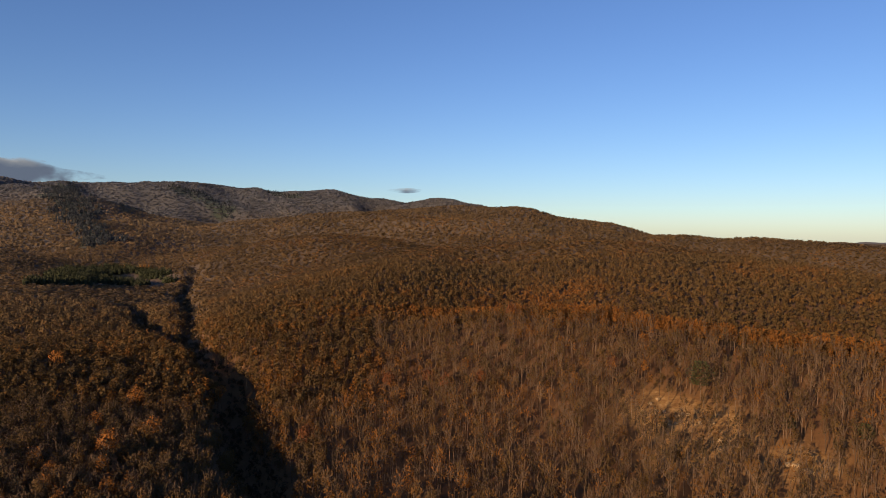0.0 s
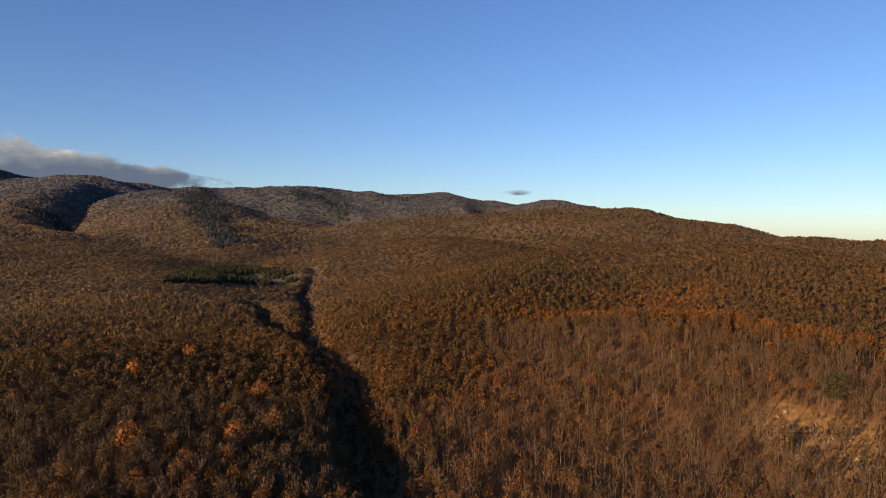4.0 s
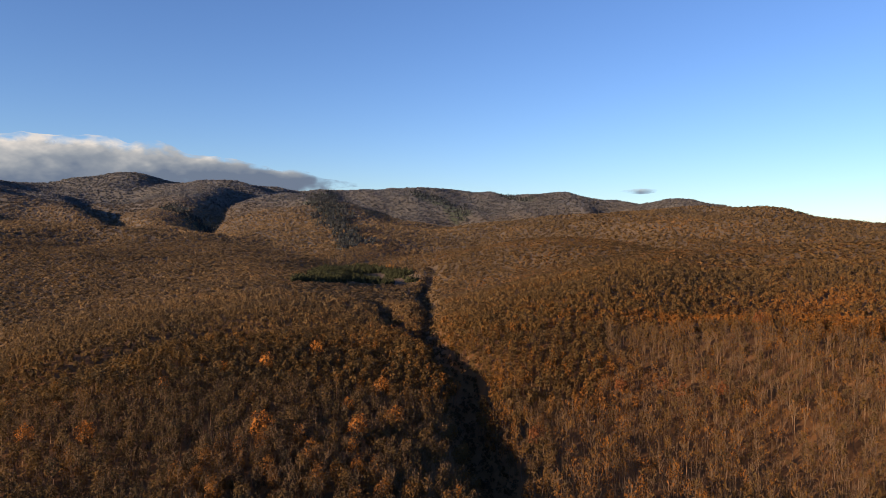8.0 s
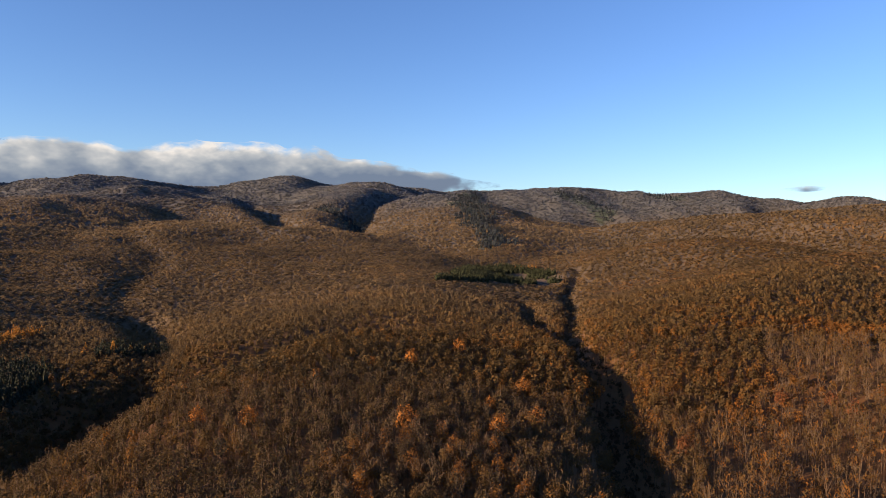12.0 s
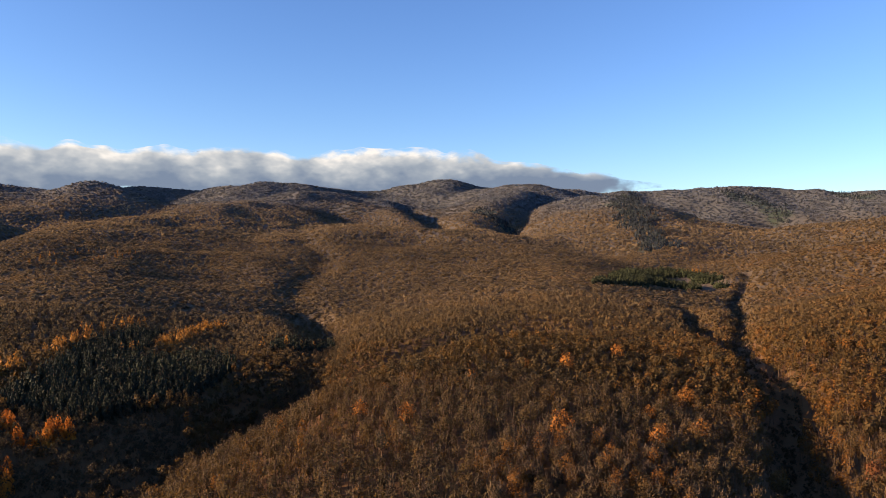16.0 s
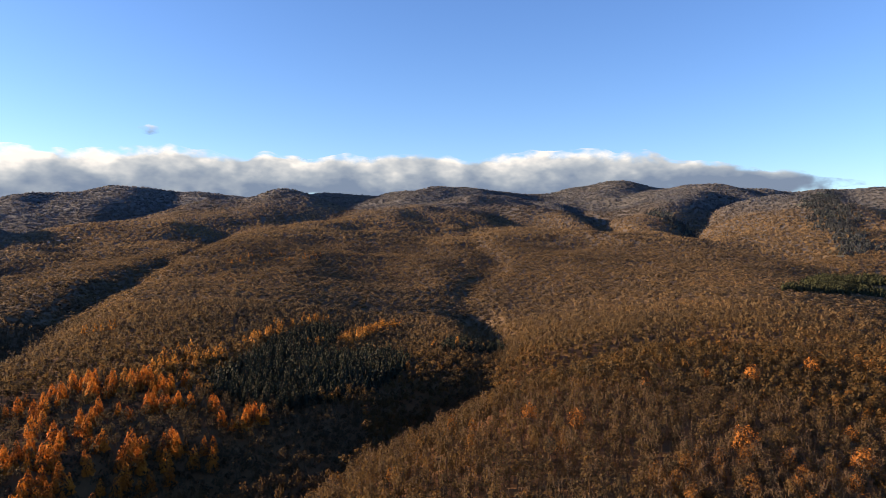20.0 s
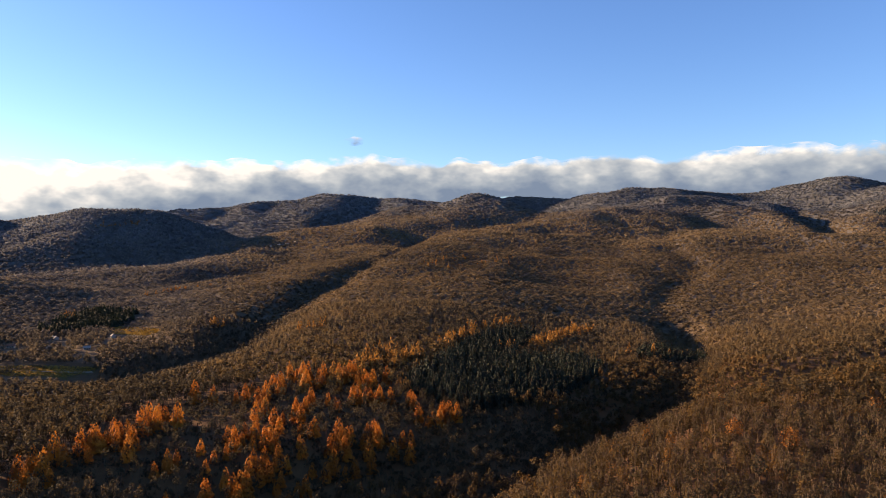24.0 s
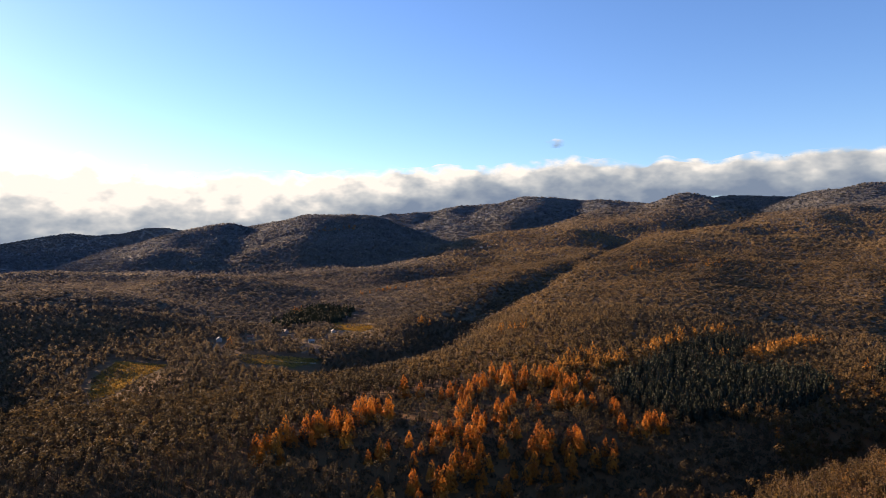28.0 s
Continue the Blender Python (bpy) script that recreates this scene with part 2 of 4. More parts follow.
# stream beds: depth, half width, points (x, y)
STREAMS = {
    "creek_east": (12, 13, [(-500, 1435), (-474, 1317), (-415, 1105), (-320, 905), (-241, 657), (-195, 546), (-158, 485), (-127, 432), (-102, 356), (-75, 291), (-50, 235), (0, 150)]),
    "creek_upper": (8, 38, [(-1954, 1394), (-1591, 1127), (-1307, 1007), (-1102, 780), (-902, 629), (-712, 550)]),
    "creek_west": (13, 32, [(-858, 623), (-712, 550), (-569, 441), (-445, 306), (-388, 228), (-338, 161), (-301, 109), (-259, 23), (-226, -82)]),
    "hollow": (17, 46, [(-445, 306), (-432, 372), (-418, 440), (-404, 500), (-400, 560)]),
    "gorge": (36, 80, [(-432, 300), (-394, 228), (-353, 154), (-327, 94), (-285, 0), (-232, -94)]),
    "valley_far": (22, 46, [(-2211, 634), (-1844, 456), (-1520, 301), (-1239, 165), (-1017, 78), (-800, 0), (-693, -97)]),
    "gully": (28, 50, [(-2406, 2259), (-2051, 2051), (-1759, 1847), (-1569, 1682)]),
    "gully_north": (24, 50, [(-2008, 2867), (-1725, 2331), (-1522, 1983), (-1324, 1757)]),
    "ravine": (7, 15, [(-410, 912), (-326, 763), (-280, 685), (-208, 563)]),
}
# stands and clearings on the plan
MEADOWS = [
    [(-703, -306), (-691, -251), (-638, -258), (-578, -257), (-557, -267), (-638, -300)],
    [(-751, -208), (-757, -155), (-758, -110), (-722, -136), (-707, -179)],
    [(-1051, -139), (-957, -65), (-924, -85), (-967, -128)],
]
FAR_FIRS = [
    (55, [(-1906, 3570), (-1297, 2384), (-1148, 2195), (-1023, 2015)]),
    (40, [(-1023, 2015), (-838, 1720)]),
    (60, [(-1466, 3918), (-1236, 3853), (-1175, 3768)]),
    (50, [(-1799, 2153), (-1672, 2081), (-1609, 2102)]),
    (40, [(-1017, 4279), (-865, 4201)]),
]
LARCH_LINES = [
    (9, 36, [(-381, -87), (-411, -71), (-428, -53), (-468, -36), (-453, -16)]),
    (10, 46, [(-501, -2), (-517, 32), (-558, 75), (-537, 114)]),
    (9, 26, [(-464, 36), (-485, 65), (-501, 96), (-485, 126)]),
    (8, 14, [(-456, 125), (-452, 138), (-451, 156)]),
    (12, 30, [(-395, -43), (-390, -17), (-421, 12), (-416, 32), (-432, 51)]),
    (14, 40, [(-378, 8), (-386, 30), (-406, 58), (-416, 83), (-419, 104)]),
    (10, 20, [(-359, -19), (-365, 13), (-380, 54)]),
]
FAR_LARCH = [
    (9, 60, [(-590, 118), (-646, 181), (-734, 260), (-803, 311), (-823, 359)]),
    (11, 80, [(-687, 325), (-742, 379), (-812, 449)]),
    (6, 5, [(-673, 280), (-685, 299)]),
    (20, 36, [(-521, 44), (-600, 120), (-675, 184)]),
    (16, 16, [(-1362, 397), (-1502, 491), (-1502, 571), (-1472, 644)]),
    (12, 9, [(-1362, 436), (-1424, 519), (-1453, 623)]),
    (10, 14, [(-1365, -137), (-1416, -74), (-1418, -5)]),
    (7, 5, [(-637, 414), (-634, 442), (-626, 475)]),
    (8, 4, [(-1132, -214), (-1143, -206)]),
    (8, 5, [(-951, -15), (-967, 8)]),
    (12, 14, [(-691, 1495), (-626, 1494)]),
    (10, 6, [(-827, 94), (-831, 121)]),
    (4, 2, [(-788, -222), (-789, -220)]),
    (14, 26, [(-2343, -395), (-2417, -301), (-2466, -228)]),
]
SPRUCE = [
    [(-529, 131), (-588, 170), (-714, 259), (-791, 339), (-772, 366), (-641, 280), (-638, 353), (-567, 337), (-511, 270), (-489, 218), (-467, 170)],
    [(-666, 441), (-683, 476), (-661, 518), (-594, 473), (-605, 429), (-611, 398)],
    [(-749, 1392), (-721, 1543), (-504, 1351), (-489, 1282), (-566, 1140), (-599, 995)],
    [(-1042, -238), (-1196, -187), (-1147, -106), (-1034, -129), (-964, -197)],
]
LARCH_ZONE = [
    [(-366, -93), (-448, -70), (-508, -43), (-523, -6), (-602, 81), (-550, 123), (-479, 134), (-453, 161), (-391, 126), (-383, 92), (-367, 55), (-353, -21), (-366, -46)],
    [(-515, 113), (-494, 183), (-462, 235), (-411, 209), (-367, 167), (-365, 109), (-369, 95), (-436, 95)],
]
HOUSES = [
    (-826, -243),
    (-864, -215),
    (-933, -187),
    (-850, -139),
    (-935, -124),
]
VILLAGE = [
    (-2236, 150),
    (-2253, 177),
    (-2270, 204),
    (-2286, 231),
]
HUT = [
    (-666, 668),
]
PINES = [
    (137, 369),
    (157, 313),
    (178, 292),
]
ROCKS = [
    (113, 377),
    (113, 367),
    (120, 358),
    (123, 357),
    (129, 323),
    (145, 291),
    (147, 290),
    (128, 345),
    (115, 319),
    (115, 350),
]
BRIGHT_OAKS = [
    (-157, 317),
    (-129, 313),
    (-133, 279),
    (-134, 235),
    (-256, 218),
    (-240, 372),
    (-159, 364),
    (-165, 252),
    (-258, 355),
    (-240, 435),
    (-260, 305),
    (-229, 223),
]
RED_OAKS = [
    (3, 421),
    (-8, 435),
    (24, 427),
    (54, 547),
    (102, 416),
    (-32, 427),
    (-63, 325),
]
TRACK = [
    (-750, -210),
    (-741, -196),
    (-733, -176),
    (-732, -150),
    (-745, -117),
]


def lattice(ix, iy, seed):
    n = (ix.astype(np.int64) * 374761393 + iy.astype(np.int64) * 668265263 + seed * 982451653) & 0x7FFFFFFF
    n = ((n ^ (n >> 13)) * 1274126177) & 0x7FFFFFFF
    return ((n ^ (n >> 16)) & 0xFFFF) / 32767.5 - 1.0


def waves(x, y, size, seed, octaves=3):
    """Smooth noise of about -1 to 1 over the plan."""
    total, gain = 0.0, 1.0
    for k in range(octaves):
        u, v = x / size + 17.3 * k, y / size - 9.1 * k
        iu, iv = np.floor(u), np.floor(v)
        a, b = u - iu, v - iv
        a, b = a * a * (3 - 2 * a), b * b * (3 - 2 * b)
        top = lattice(iu, iv, seed + k) * (1 - a) + lattice(iu + 1, iv, seed + k) * a
        low = lattice(iu, iv + 1, seed + k) * (1 - a) + lattice(iu + 1, iv + 1, seed + k) * a
        total = total + gain * (top * (1 - b) + low * b)
        gain, size = gain * 0.5, size * 0.5
    return total


def along(points, x, y):
    """Distance in plan to a line of points, and the line's height there."""
    best, height = np.full(x.shape, 1e9), np.zeros(x.shape)
    for p, q in zip(points, points[1:]):
        dx, dy = q[0] - p[0], q[1] - p[1]
        s = np.clip(((x - p[0]) * dx + (y - p[1]) * dy) / (dx * dx + dy * dy), 0, 1)
        d = np.hypot(x - p[0] - s * dx, y - p[1] - s * dy)
        near = d < best
        best = np.where(near, d, best)
        if len(p) > 2:
            height = np.where(near, p[2] + s * (q[2] - p[2]), height)
    return best, height


def rise(points, slope, top, x, y):
    """The body of a ridge: flanks that fall from every length of its crest."""
    body = np.full(x.shape, -400.0)
    for p, q in zip(points, points[1:]):
        dx, dy = q[0] - p[0], q[1] - p[1]
        s = np.clip(((x - p[0]) * dx + (y - p[1]) * dy) / (dx * dx + dy * dy), 0, 1)
        d2 = (x - p[0] - s * dx) ** 2 + (y - p[1] - s * dy) ** 2
        body = np.maximum(body, p[2] + s * (q[2] - p[2]) - slope * (np.sqrt(d2 + top * top) - top))
    return body


def ramp(a, b, v):
    s = np.clip((v - a) / (b - a), 0, 1)
    return s * s * (3 - 2 * s)


def ground_height(x, y):
    """The bare ground: a valley floor, the ridges rising from it, the stream beds cut into it."""
    x, y = np.asarray(x, float), np.asarray(y, float)
    r = np.hypot(x, y)
    floor = -4 + 28 * ramp(900, 2600, r) + 62 * ramp(2600, 4900, r)
    bend_x, bend_y = x + 0.012 * r * waves(x, y, 420, 5), y + 0.012 * r * waves(x, y, 420, 9)
    total = np.exp((floor + 4 * waves(x, y, 260, 3)) / 9)
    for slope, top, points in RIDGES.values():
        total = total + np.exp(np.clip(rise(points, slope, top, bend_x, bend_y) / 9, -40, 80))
    z = 9 * np.log(total)
    for depth, half, points in STREAMS.values():
        d, _ = along(points, x + 11 * waves(x, y, 75, 33, 2), y + 11 * waves(x, y, 75, 35, 2))
        z = z - depth * np.exp(-((d / half) ** 2))
    z = z + np.clip(r / 2600, 0.3, 1.4) * 6.0 * waves(x, y, 180, 21) * ramp(-10, 60, z - floor)
    folds = 1 - 2 * np.abs(waves(x, y, 330, 25, 2))
    z = z + ramp(650, 1500, r) * np.clip(r / 2200, 0.4, 1.3) * (7.0 * waves(x, y, 240, 29, 3) + 8.0 * folds - 2.0)
    return z


def inside(polygon, x, y):
    """Which points of the plan lie in a polygon."""
    hit = np.zeros(x.shape, bool)
    for (ax, ay), (bx, by) in zip(polygon, polygon[1:] + polygon[:1]):
        if ay != by:
            hit ^= ((ay > y) != (by > y)) & (x < (bx - ax) * (y - ay) / (by - ay) + ax)
    return hit


def near_line(points, width, x, y):
    return along(points, x, y)[0] < width


# rings and spokes of the ground, closer together where the valley opens
SPOKES = np.radians(np.concatenate([np.arange(-44, 132, 0.44), np.arange(132, 316, 4.0)]))
RINGS = np.concatenate([[0.0, 40, 80, 120], np.exp(np.linspace(math.log(150), math.log(4920), 350))])
grid_r, grid_a = np.meshgrid(RINGS, SPOKES)
grid_x, grid_y = -grid_r * np.sin(grid_a), grid_r * np.cos(grid_a)
grid_z = ground_height(grid_x, grid_y)


def settled(x, y):
    """The height of the built ground below points of the plan."""
    r, az = np.hypot(x, y), np.degrees(np.arctan2(-x, y))
    az = np.where(az < -44, az + 360, az)
    i = np.interp(az, np.degrees(SPOKES), np.arange(len(SPOKES)))
    j = np.interp(r, RINGS, np.arange(len(RINGS)))
    i0, j0 = np.minimum(i.astype(int), len(SPOKES) - 2), np.minimum(j.astype(int), len(RINGS) - 2)
    u, v = i - i0, j - j0
    return ((grid_z[i0, j0] * (1 - u) + grid_z[i0 + 1, j0] * u) * (1 - v)
            + (grid_z[i0, j0 + 1] * (1 - u) + grid_z[i0 + 1, j0 + 1] * u) * v)


# what the hilltops hide from the open side of the valley
lift = np.degrees(np.arctan2(grid_z + 5 - 120.0, grid_r))
crest_line = np.maximum.accumulate(lift, axis=1)


def in_sight(x, y, top):
    r, az = np.hypot(x, y), np.degrees(np.arctan2(-x, y))
    i = np.clip(np.round(np.interp(az, np.degrees(SPOKES), np.arange(len(SPOKES)))).astype(int), 0, len(SPOKES) - 1)
    j = np.clip(np.interp(r, RINGS, np.arange(len(RINGS))).astype(int) - 1, 0, len(RINGS) - 1)
    return np.degrees(np.arctan2(top - 120.0, r)) > crest_line[i, j] - 0.15


def mesh_from(name, verts, faces, materials, smooth=False):
    """A mesh from arrays of points and of equal faces."""
    verts, faces = np.asarray(verts, np.float32), np.asarray(faces, np.int32)
    me = bpy.data.meshes.new(name)
    me.vertices.add(len(verts))
    me.vertices.foreach_set("co", verts.ravel())
    count, size = faces.shape
    me.loops.add(count * size)
    me.loops.foreach_set("vertex_index", faces.ravel())
    me.polygons.add(count)
    me.polygons.foreach_set("loop_start", np.arange(0, count * size, size, dtype=np.int32))
    me.polygons.foreach_set("use_smooth", np.full(count, smooth))
    for m in materials:
        me.materials.append(m)
    me.update(calc_edges=True)
    return me


def give(me, name, values):
    me.attributes.new(name, "FLOAT", "POINT").data.foreach_set("value", np.asarray(values, np.float32).ravel())


def haze_bareness(x, y, z):
    """Leafless woods, with distance haze put into their colour, more so high up."""
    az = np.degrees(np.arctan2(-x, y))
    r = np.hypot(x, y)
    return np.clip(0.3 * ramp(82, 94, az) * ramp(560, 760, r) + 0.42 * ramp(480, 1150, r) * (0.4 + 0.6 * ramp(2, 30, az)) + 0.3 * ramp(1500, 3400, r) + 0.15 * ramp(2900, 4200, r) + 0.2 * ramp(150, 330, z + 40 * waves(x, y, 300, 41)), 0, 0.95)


def haze_mask(x, y, z):
    """Bluish haze on the far western hills, put into the sheen by distance and bearing."""
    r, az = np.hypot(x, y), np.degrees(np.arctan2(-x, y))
    return np.clip(0.16 * haze_bareness(x, y, z) * ramp(1500, 2400, r) + 0.14 * ramp(93, 104, az) * ramp(2250, 2600, r) + 0.15 * ramp(68, 84, az) * ramp(3200, 3600, r), 0, 0.8)


def build_ground():
    ns, nr = grid_x.shape
    k = np.arange(ns * nr).reshape(ns, nr)
    wrap = np.roll(k, -1, axis=0)
    faces = np.stack([k[:, :-1], k[:, 1:], wrap[:, 1:], wrap[:, :-1]], -1).reshape(-1, 4)
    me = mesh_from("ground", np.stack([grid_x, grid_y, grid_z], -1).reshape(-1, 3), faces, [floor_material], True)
    x, y, z = grid_x.ravel(), grid_y.ravel(), grid_z.ravel()
    r = np.hypot(x, y)
    give(me, "wooded", ramp(450, 1100, r))
    meadow = np.zeros(x.shape)
    for polygon in MEADOWS:
        meadow = np.maximum(meadow, inside(polygon, x, y))
    give(me, "meadow", meadow)
    scar = np.zeros(x.shape)
    for rx, ry in ROCKS:
        scar = np.maximum(scar, np.exp(-((np.hypot(x - rx, y - ry) / 17) ** 2)))
    give(me, "scar", np.clip(scar * (1.5 + 1.0 * waves(x, y, 12, 83, 2)), 0, 1))
    fir = np.zeros(x.shape)
    for width, line in FAR_FIRS:
        fir = np.maximum(fir, near_line(line, width, x + 30 * waves(x, y, 60, 31), y + 30 * waves(x, y, 60, 37)))
    give(me, "fir", fir * ramp(1500, 1800, r))
    # distance haze for the ground colour and for its sheen
    give(me, "bare", haze_bareness(x, y, z) * ramp(900, 1600, r))
    give(me, "haze_sheen", 0.4 * haze_mask(x, y, z))
    return tagged(new("ground", me), "rolling valley floor and hills under rust-brown leaf litter", "ground", kind="structure")


build_ground()
dice = np.random.RandomState(7)


# ---- trees ----
def unit(v):
    return v / (np.linalg.norm(v, axis=-1, keepdims=True) + 1e-9)


def stem(p, q, r0, r1, sides=3):
    """Triangles of a tapered length of wood from p to q."""
    p, q = np.asarray(p, float), np.asarray(q, float)
    w = unit(q - p)
    u = unit(np.cross(w, (0.31, 0.95, 0.05)))
    v = np.cross(w, u)
    tris = []
    for k in range(sides):
        a, b = 2 * math.pi * k / sides, 2 * math.pi * (k + 1) / sides
        ca, cb = u * math.cos(a) + v * math.sin(a), u * math.cos(b) + v * math.sin(b)
        tris += [(p + ca * r0, p + cb * r0, q + cb * r1), (p + ca * r0, q + cb * r1, q + ca * r1)]
    return tris


def flakes(centres, size, rng, facing, loose=0.55):
    """A ragged triangle of leaves at each centre, more or less facing outwards."""
    n = len(centres)
    out = unit(facing + loose * rng.normal(size=(n, 3)))
    u = unit(np.cross(out, rng.normal(size=(n, 3))))
    w = np.cross(out, u)
    s = size * rng.uniform(0.6, 1.3, (n, 1))
    return np.stack([centres + u * s, centres - u * s * 0.6 + w * s * 0.75, centres - u * s * 0.5 - w * s * 0.7], 1)


def crown_points(n, rng, base, top, radius):
    """Points in a lumpy round-topped crown, most of them near its skin."""
    d = unit(rng.normal(size=(n, 3)))
    d[:, 2] = np.abs(d[:, 2]) * 1.25 - 0.45
    d = unit(d)
    lump = 0.82 + 0.22 * np.sin(3 * np.arctan2(d[:, 1], d[:, 0]) + rng.uniform(0, 6)) * np.cos(4 * d[:, 2] + rng.uniform(0, 6))
    k = rng.uniform(0.45, 1.0, n) ** 0.6 * lump
    mid, half = (base + top) / 2, (top - base) / 2
    return np.stack([d[:, 0] * radius * k, d[:, 1] * radius * k, mid + d[:, 2] * half * k], 1), d


def canopy(n, rng, top, radius, size, loose=0.25):
    """The closed roof of leaves that a far wood shows."""
    pts, facing = crown_points(n, rng, 0, top, radius)
    return flakes(pts, size, rng, unit(0.9 * facing + (0, 0, 0.8)), loose)


def crown(n, rng, base, top, radius, size, loose=0.55):
    pts, facing = crown_points(n, rng, base, top, radius)
    return flakes(pts, size, rng, facing, loose)


def feathers(n, rng, base, top, radius, length, width):
    """Upswept sprays of twigs and leaves that fill a rounded crown."""
    pts, facing = crown_points(n, rng, base, top, radius)
    way = unit(facing * 0.75 + (0, 0, 0.75) + 0.4 * rng.normal(size=(n, 3)))
    side = unit(np.cross(way, rng.normal(size=(n, 3))))
    k = rng.uniform(0.65, 1.3, (n, 1))
    root = pts - way * length * 0.45 * k
    return np.stack([root + side * width * 0.35 * k, root + way * length * k + side * width * 0.2, root + way * length * 0.62 * k - side * width * 0.75 * k], 1)


def oak(rng, limbs=9, leaves=170, twigs=90, size=0.55, high=15.0, wide=0.27, airy=False):
    """Wood and leaves of one broadleaf tree, as two arrays of triangles."""
    base, radius = high * 0.24, high * wide
    lean = rng.uniform(-0.5, 0.5, 2)
    fork = np.array([lean[0], lean[1], high * 0.45])
    wood = stem((0, 0, -1.0), fork, 0.21, 0.14) + stem(fork, (lean[0] * 2, lean[1] * 2, high * 0.86), 0.14, 0.03)
    ends = []
    for k in range(limbs):
        a = k * 2.4 + rng.uniform(-0.4, 0.4)
        start = fork * rng.uniform(0.75, 1.25)
        reach = radius * rng.uniform(0.55, 0.95)
        end = np.array([math.cos(a) * reach, math.sin(a) * reach, high * rng.uniform(0.62, 0.97)])
        if limbs > 4:
            wood += stem(start, end, 0.08, 0.02)
        ends.append((start, end))
    tips = []
    for k in range(twigs):
        s, e = ends[rng.randint(len(ends))]
        p = s + (e - s) * rng.uniform(0.35, 1.0)
        q = p + unit(rng.normal(size=3) * 0.8 + (0, 0, 0.9)) * rng.uniform(1.0, 2.4)
        side = unit(np.cross(q - p, rng.normal(size=3))) * rng.uniform(0.035, 0.07)
        tips.append((p - side, p + side, q))
    wood = np.array(wood + tips)
    if airy:
        return wood, feathers(leaves, rng, base, high, radius, size * 2.6, size * 1.1)
    return wood, crown(leaves, rng, base, high, radius * 1.06, size * 1.25, 0.45)


def conifer(rng, high=13.0, wide=2.6, boughs=110, size=0.8, start=0.1, blunt=0.8):
    """Stem and boughs of a cone-shaped tree, the boughs shingled from the foot to the tip."""
    wood = np.array(stem((0, 0, -0.8), (0, 0, high * 0.92), 0.2, 0.03))
    f = 1 - np.sqrt(rng.uniform(0, 1, boughs))
    f[:3] = (0.94, 0.97, 0.9)
    a = rng.uniform(0, 2 * math.pi, boughs)
    lump = 1 + 0.16 * np.sin(9 * f * high / 6 + 2 * a + rng.uniform(0, 6)) + rng.uniform(-0.14, 0.1, boughs)
    reach = (wide * (1 - f) ** blunt + 0.1) * lump
    out = np.stack([np.cos(a), np.sin(a), np.full(boughs, 0.35)], 1)
    pts = np.stack([np.cos(a) * reach, np.sin(a) * reach, high * (start + (0.98 - start) * f)], 1)
    out = unit(out + 0.35 * rng.normal(size=(boughs, 3)))
    side = unit(np.cross(out, (0, 0, 1.0)))
    down = np.cross(side, out)
    s = (size * (0.55 + 0.6 * (1 - f)) * rng.uniform(0.7, 1.3, boughs))[:, None]
    sign = np.where(down[:, 2:] > 0, -1.0, 1.0)
    return wood, np.stack([pts - down * sign * s * 1.1, pts + down * sign * s * 0.7 + side * s * 0.8, pts + down * sign * s * 0.9 - side * s * 0.75], 1)


def join(name, kit, spots, materials, label, category):
    """Plants a wood of many trees as one mesh. kit: pairs of triangle arrays; spots: x, y, z, size, turn, tone."""
    made = []
    pick = dice.randint(0, len(kit), len(spots))
    for k, parts in enumerate(kit):
        s = spots[pick == k]
        if not len(s):
            continue
        c, d = np.cos(s[:, 4]) * s[:, 3], np.sin(s[:, 4]) * s[:, 3]
        for slot, tris in enumerate(parts):
            if not len(tris):
                continue
            p = np.asarray(tris).reshape(1, -1, 3)
            v = np.empty((len(s), p.shape[1], 3), np.float32)
            v[..., 0] = s[:, 0:1] + c[:, None] * p[..., 0] - d[:, None] * p[..., 1]
            v[..., 1] = s[:, 1:2] + d[:, None] * p[..., 0] + c[:, None] * p[..., 1]
            v[..., 2] = s[:, 2:3] + s[:, 3:4] * p[..., 2]
            made.append((v.reshape(-1, 3), np.repeat(s[:, 5], p.shape[1]), slot))
    verts = np.concatenate([m[0] for m in made])
    slots = np.concatenate([np.full(len(m[0]) // 3, m[2], np.int32) for m in made])
    me = mesh_from(name, verts, np.arange(len(verts)).reshape(-1, 3), materials)
    me.polygons.foreach_set("material_index", slots)
    give(me, "tone", np.concatenate([m[1] for m in made]))
    # leaflessness and haze by distance, baked into colour and sheen
    give(me, "bare", haze_bareness(verts[:, 0], verts[:, 1], verts[:, 2]))
    give(me, "haze_sheen", haze_mask(verts[:, 0], verts[:, 1], verts[:, 2]))
    return tagged(new(name, me), label, category, kind="stuff")


def single(name, kit, leaf, label, category, group):
    """One tree of parts, to be copied."""
    root = new(name)
    root.empty_display_size = 1.0
    for part_name, tris, m in (("trunk", kit[0], bark), ("crown", kit[1], leaf)):
        v = np.asarray(tris).reshape(-1, 3)
        ob = new(part_name, mesh_from(part_name, v, np.arange(len(v)).reshape(-1, 3), [m]))
        ob.parent = root
    return tagged(root, label, category, group)


def plant(tree, spot, first):
    m = pose(spot[0], spot[1], spot[2], 0, 0, math.degrees(spot[4])) @ Matrix.Scale(spot[3], 4)
    if first:
        tree.matrix_basis = m
        return tree
    made = copy_thing(tree, m)
    made.matrix_basis = m
    return made


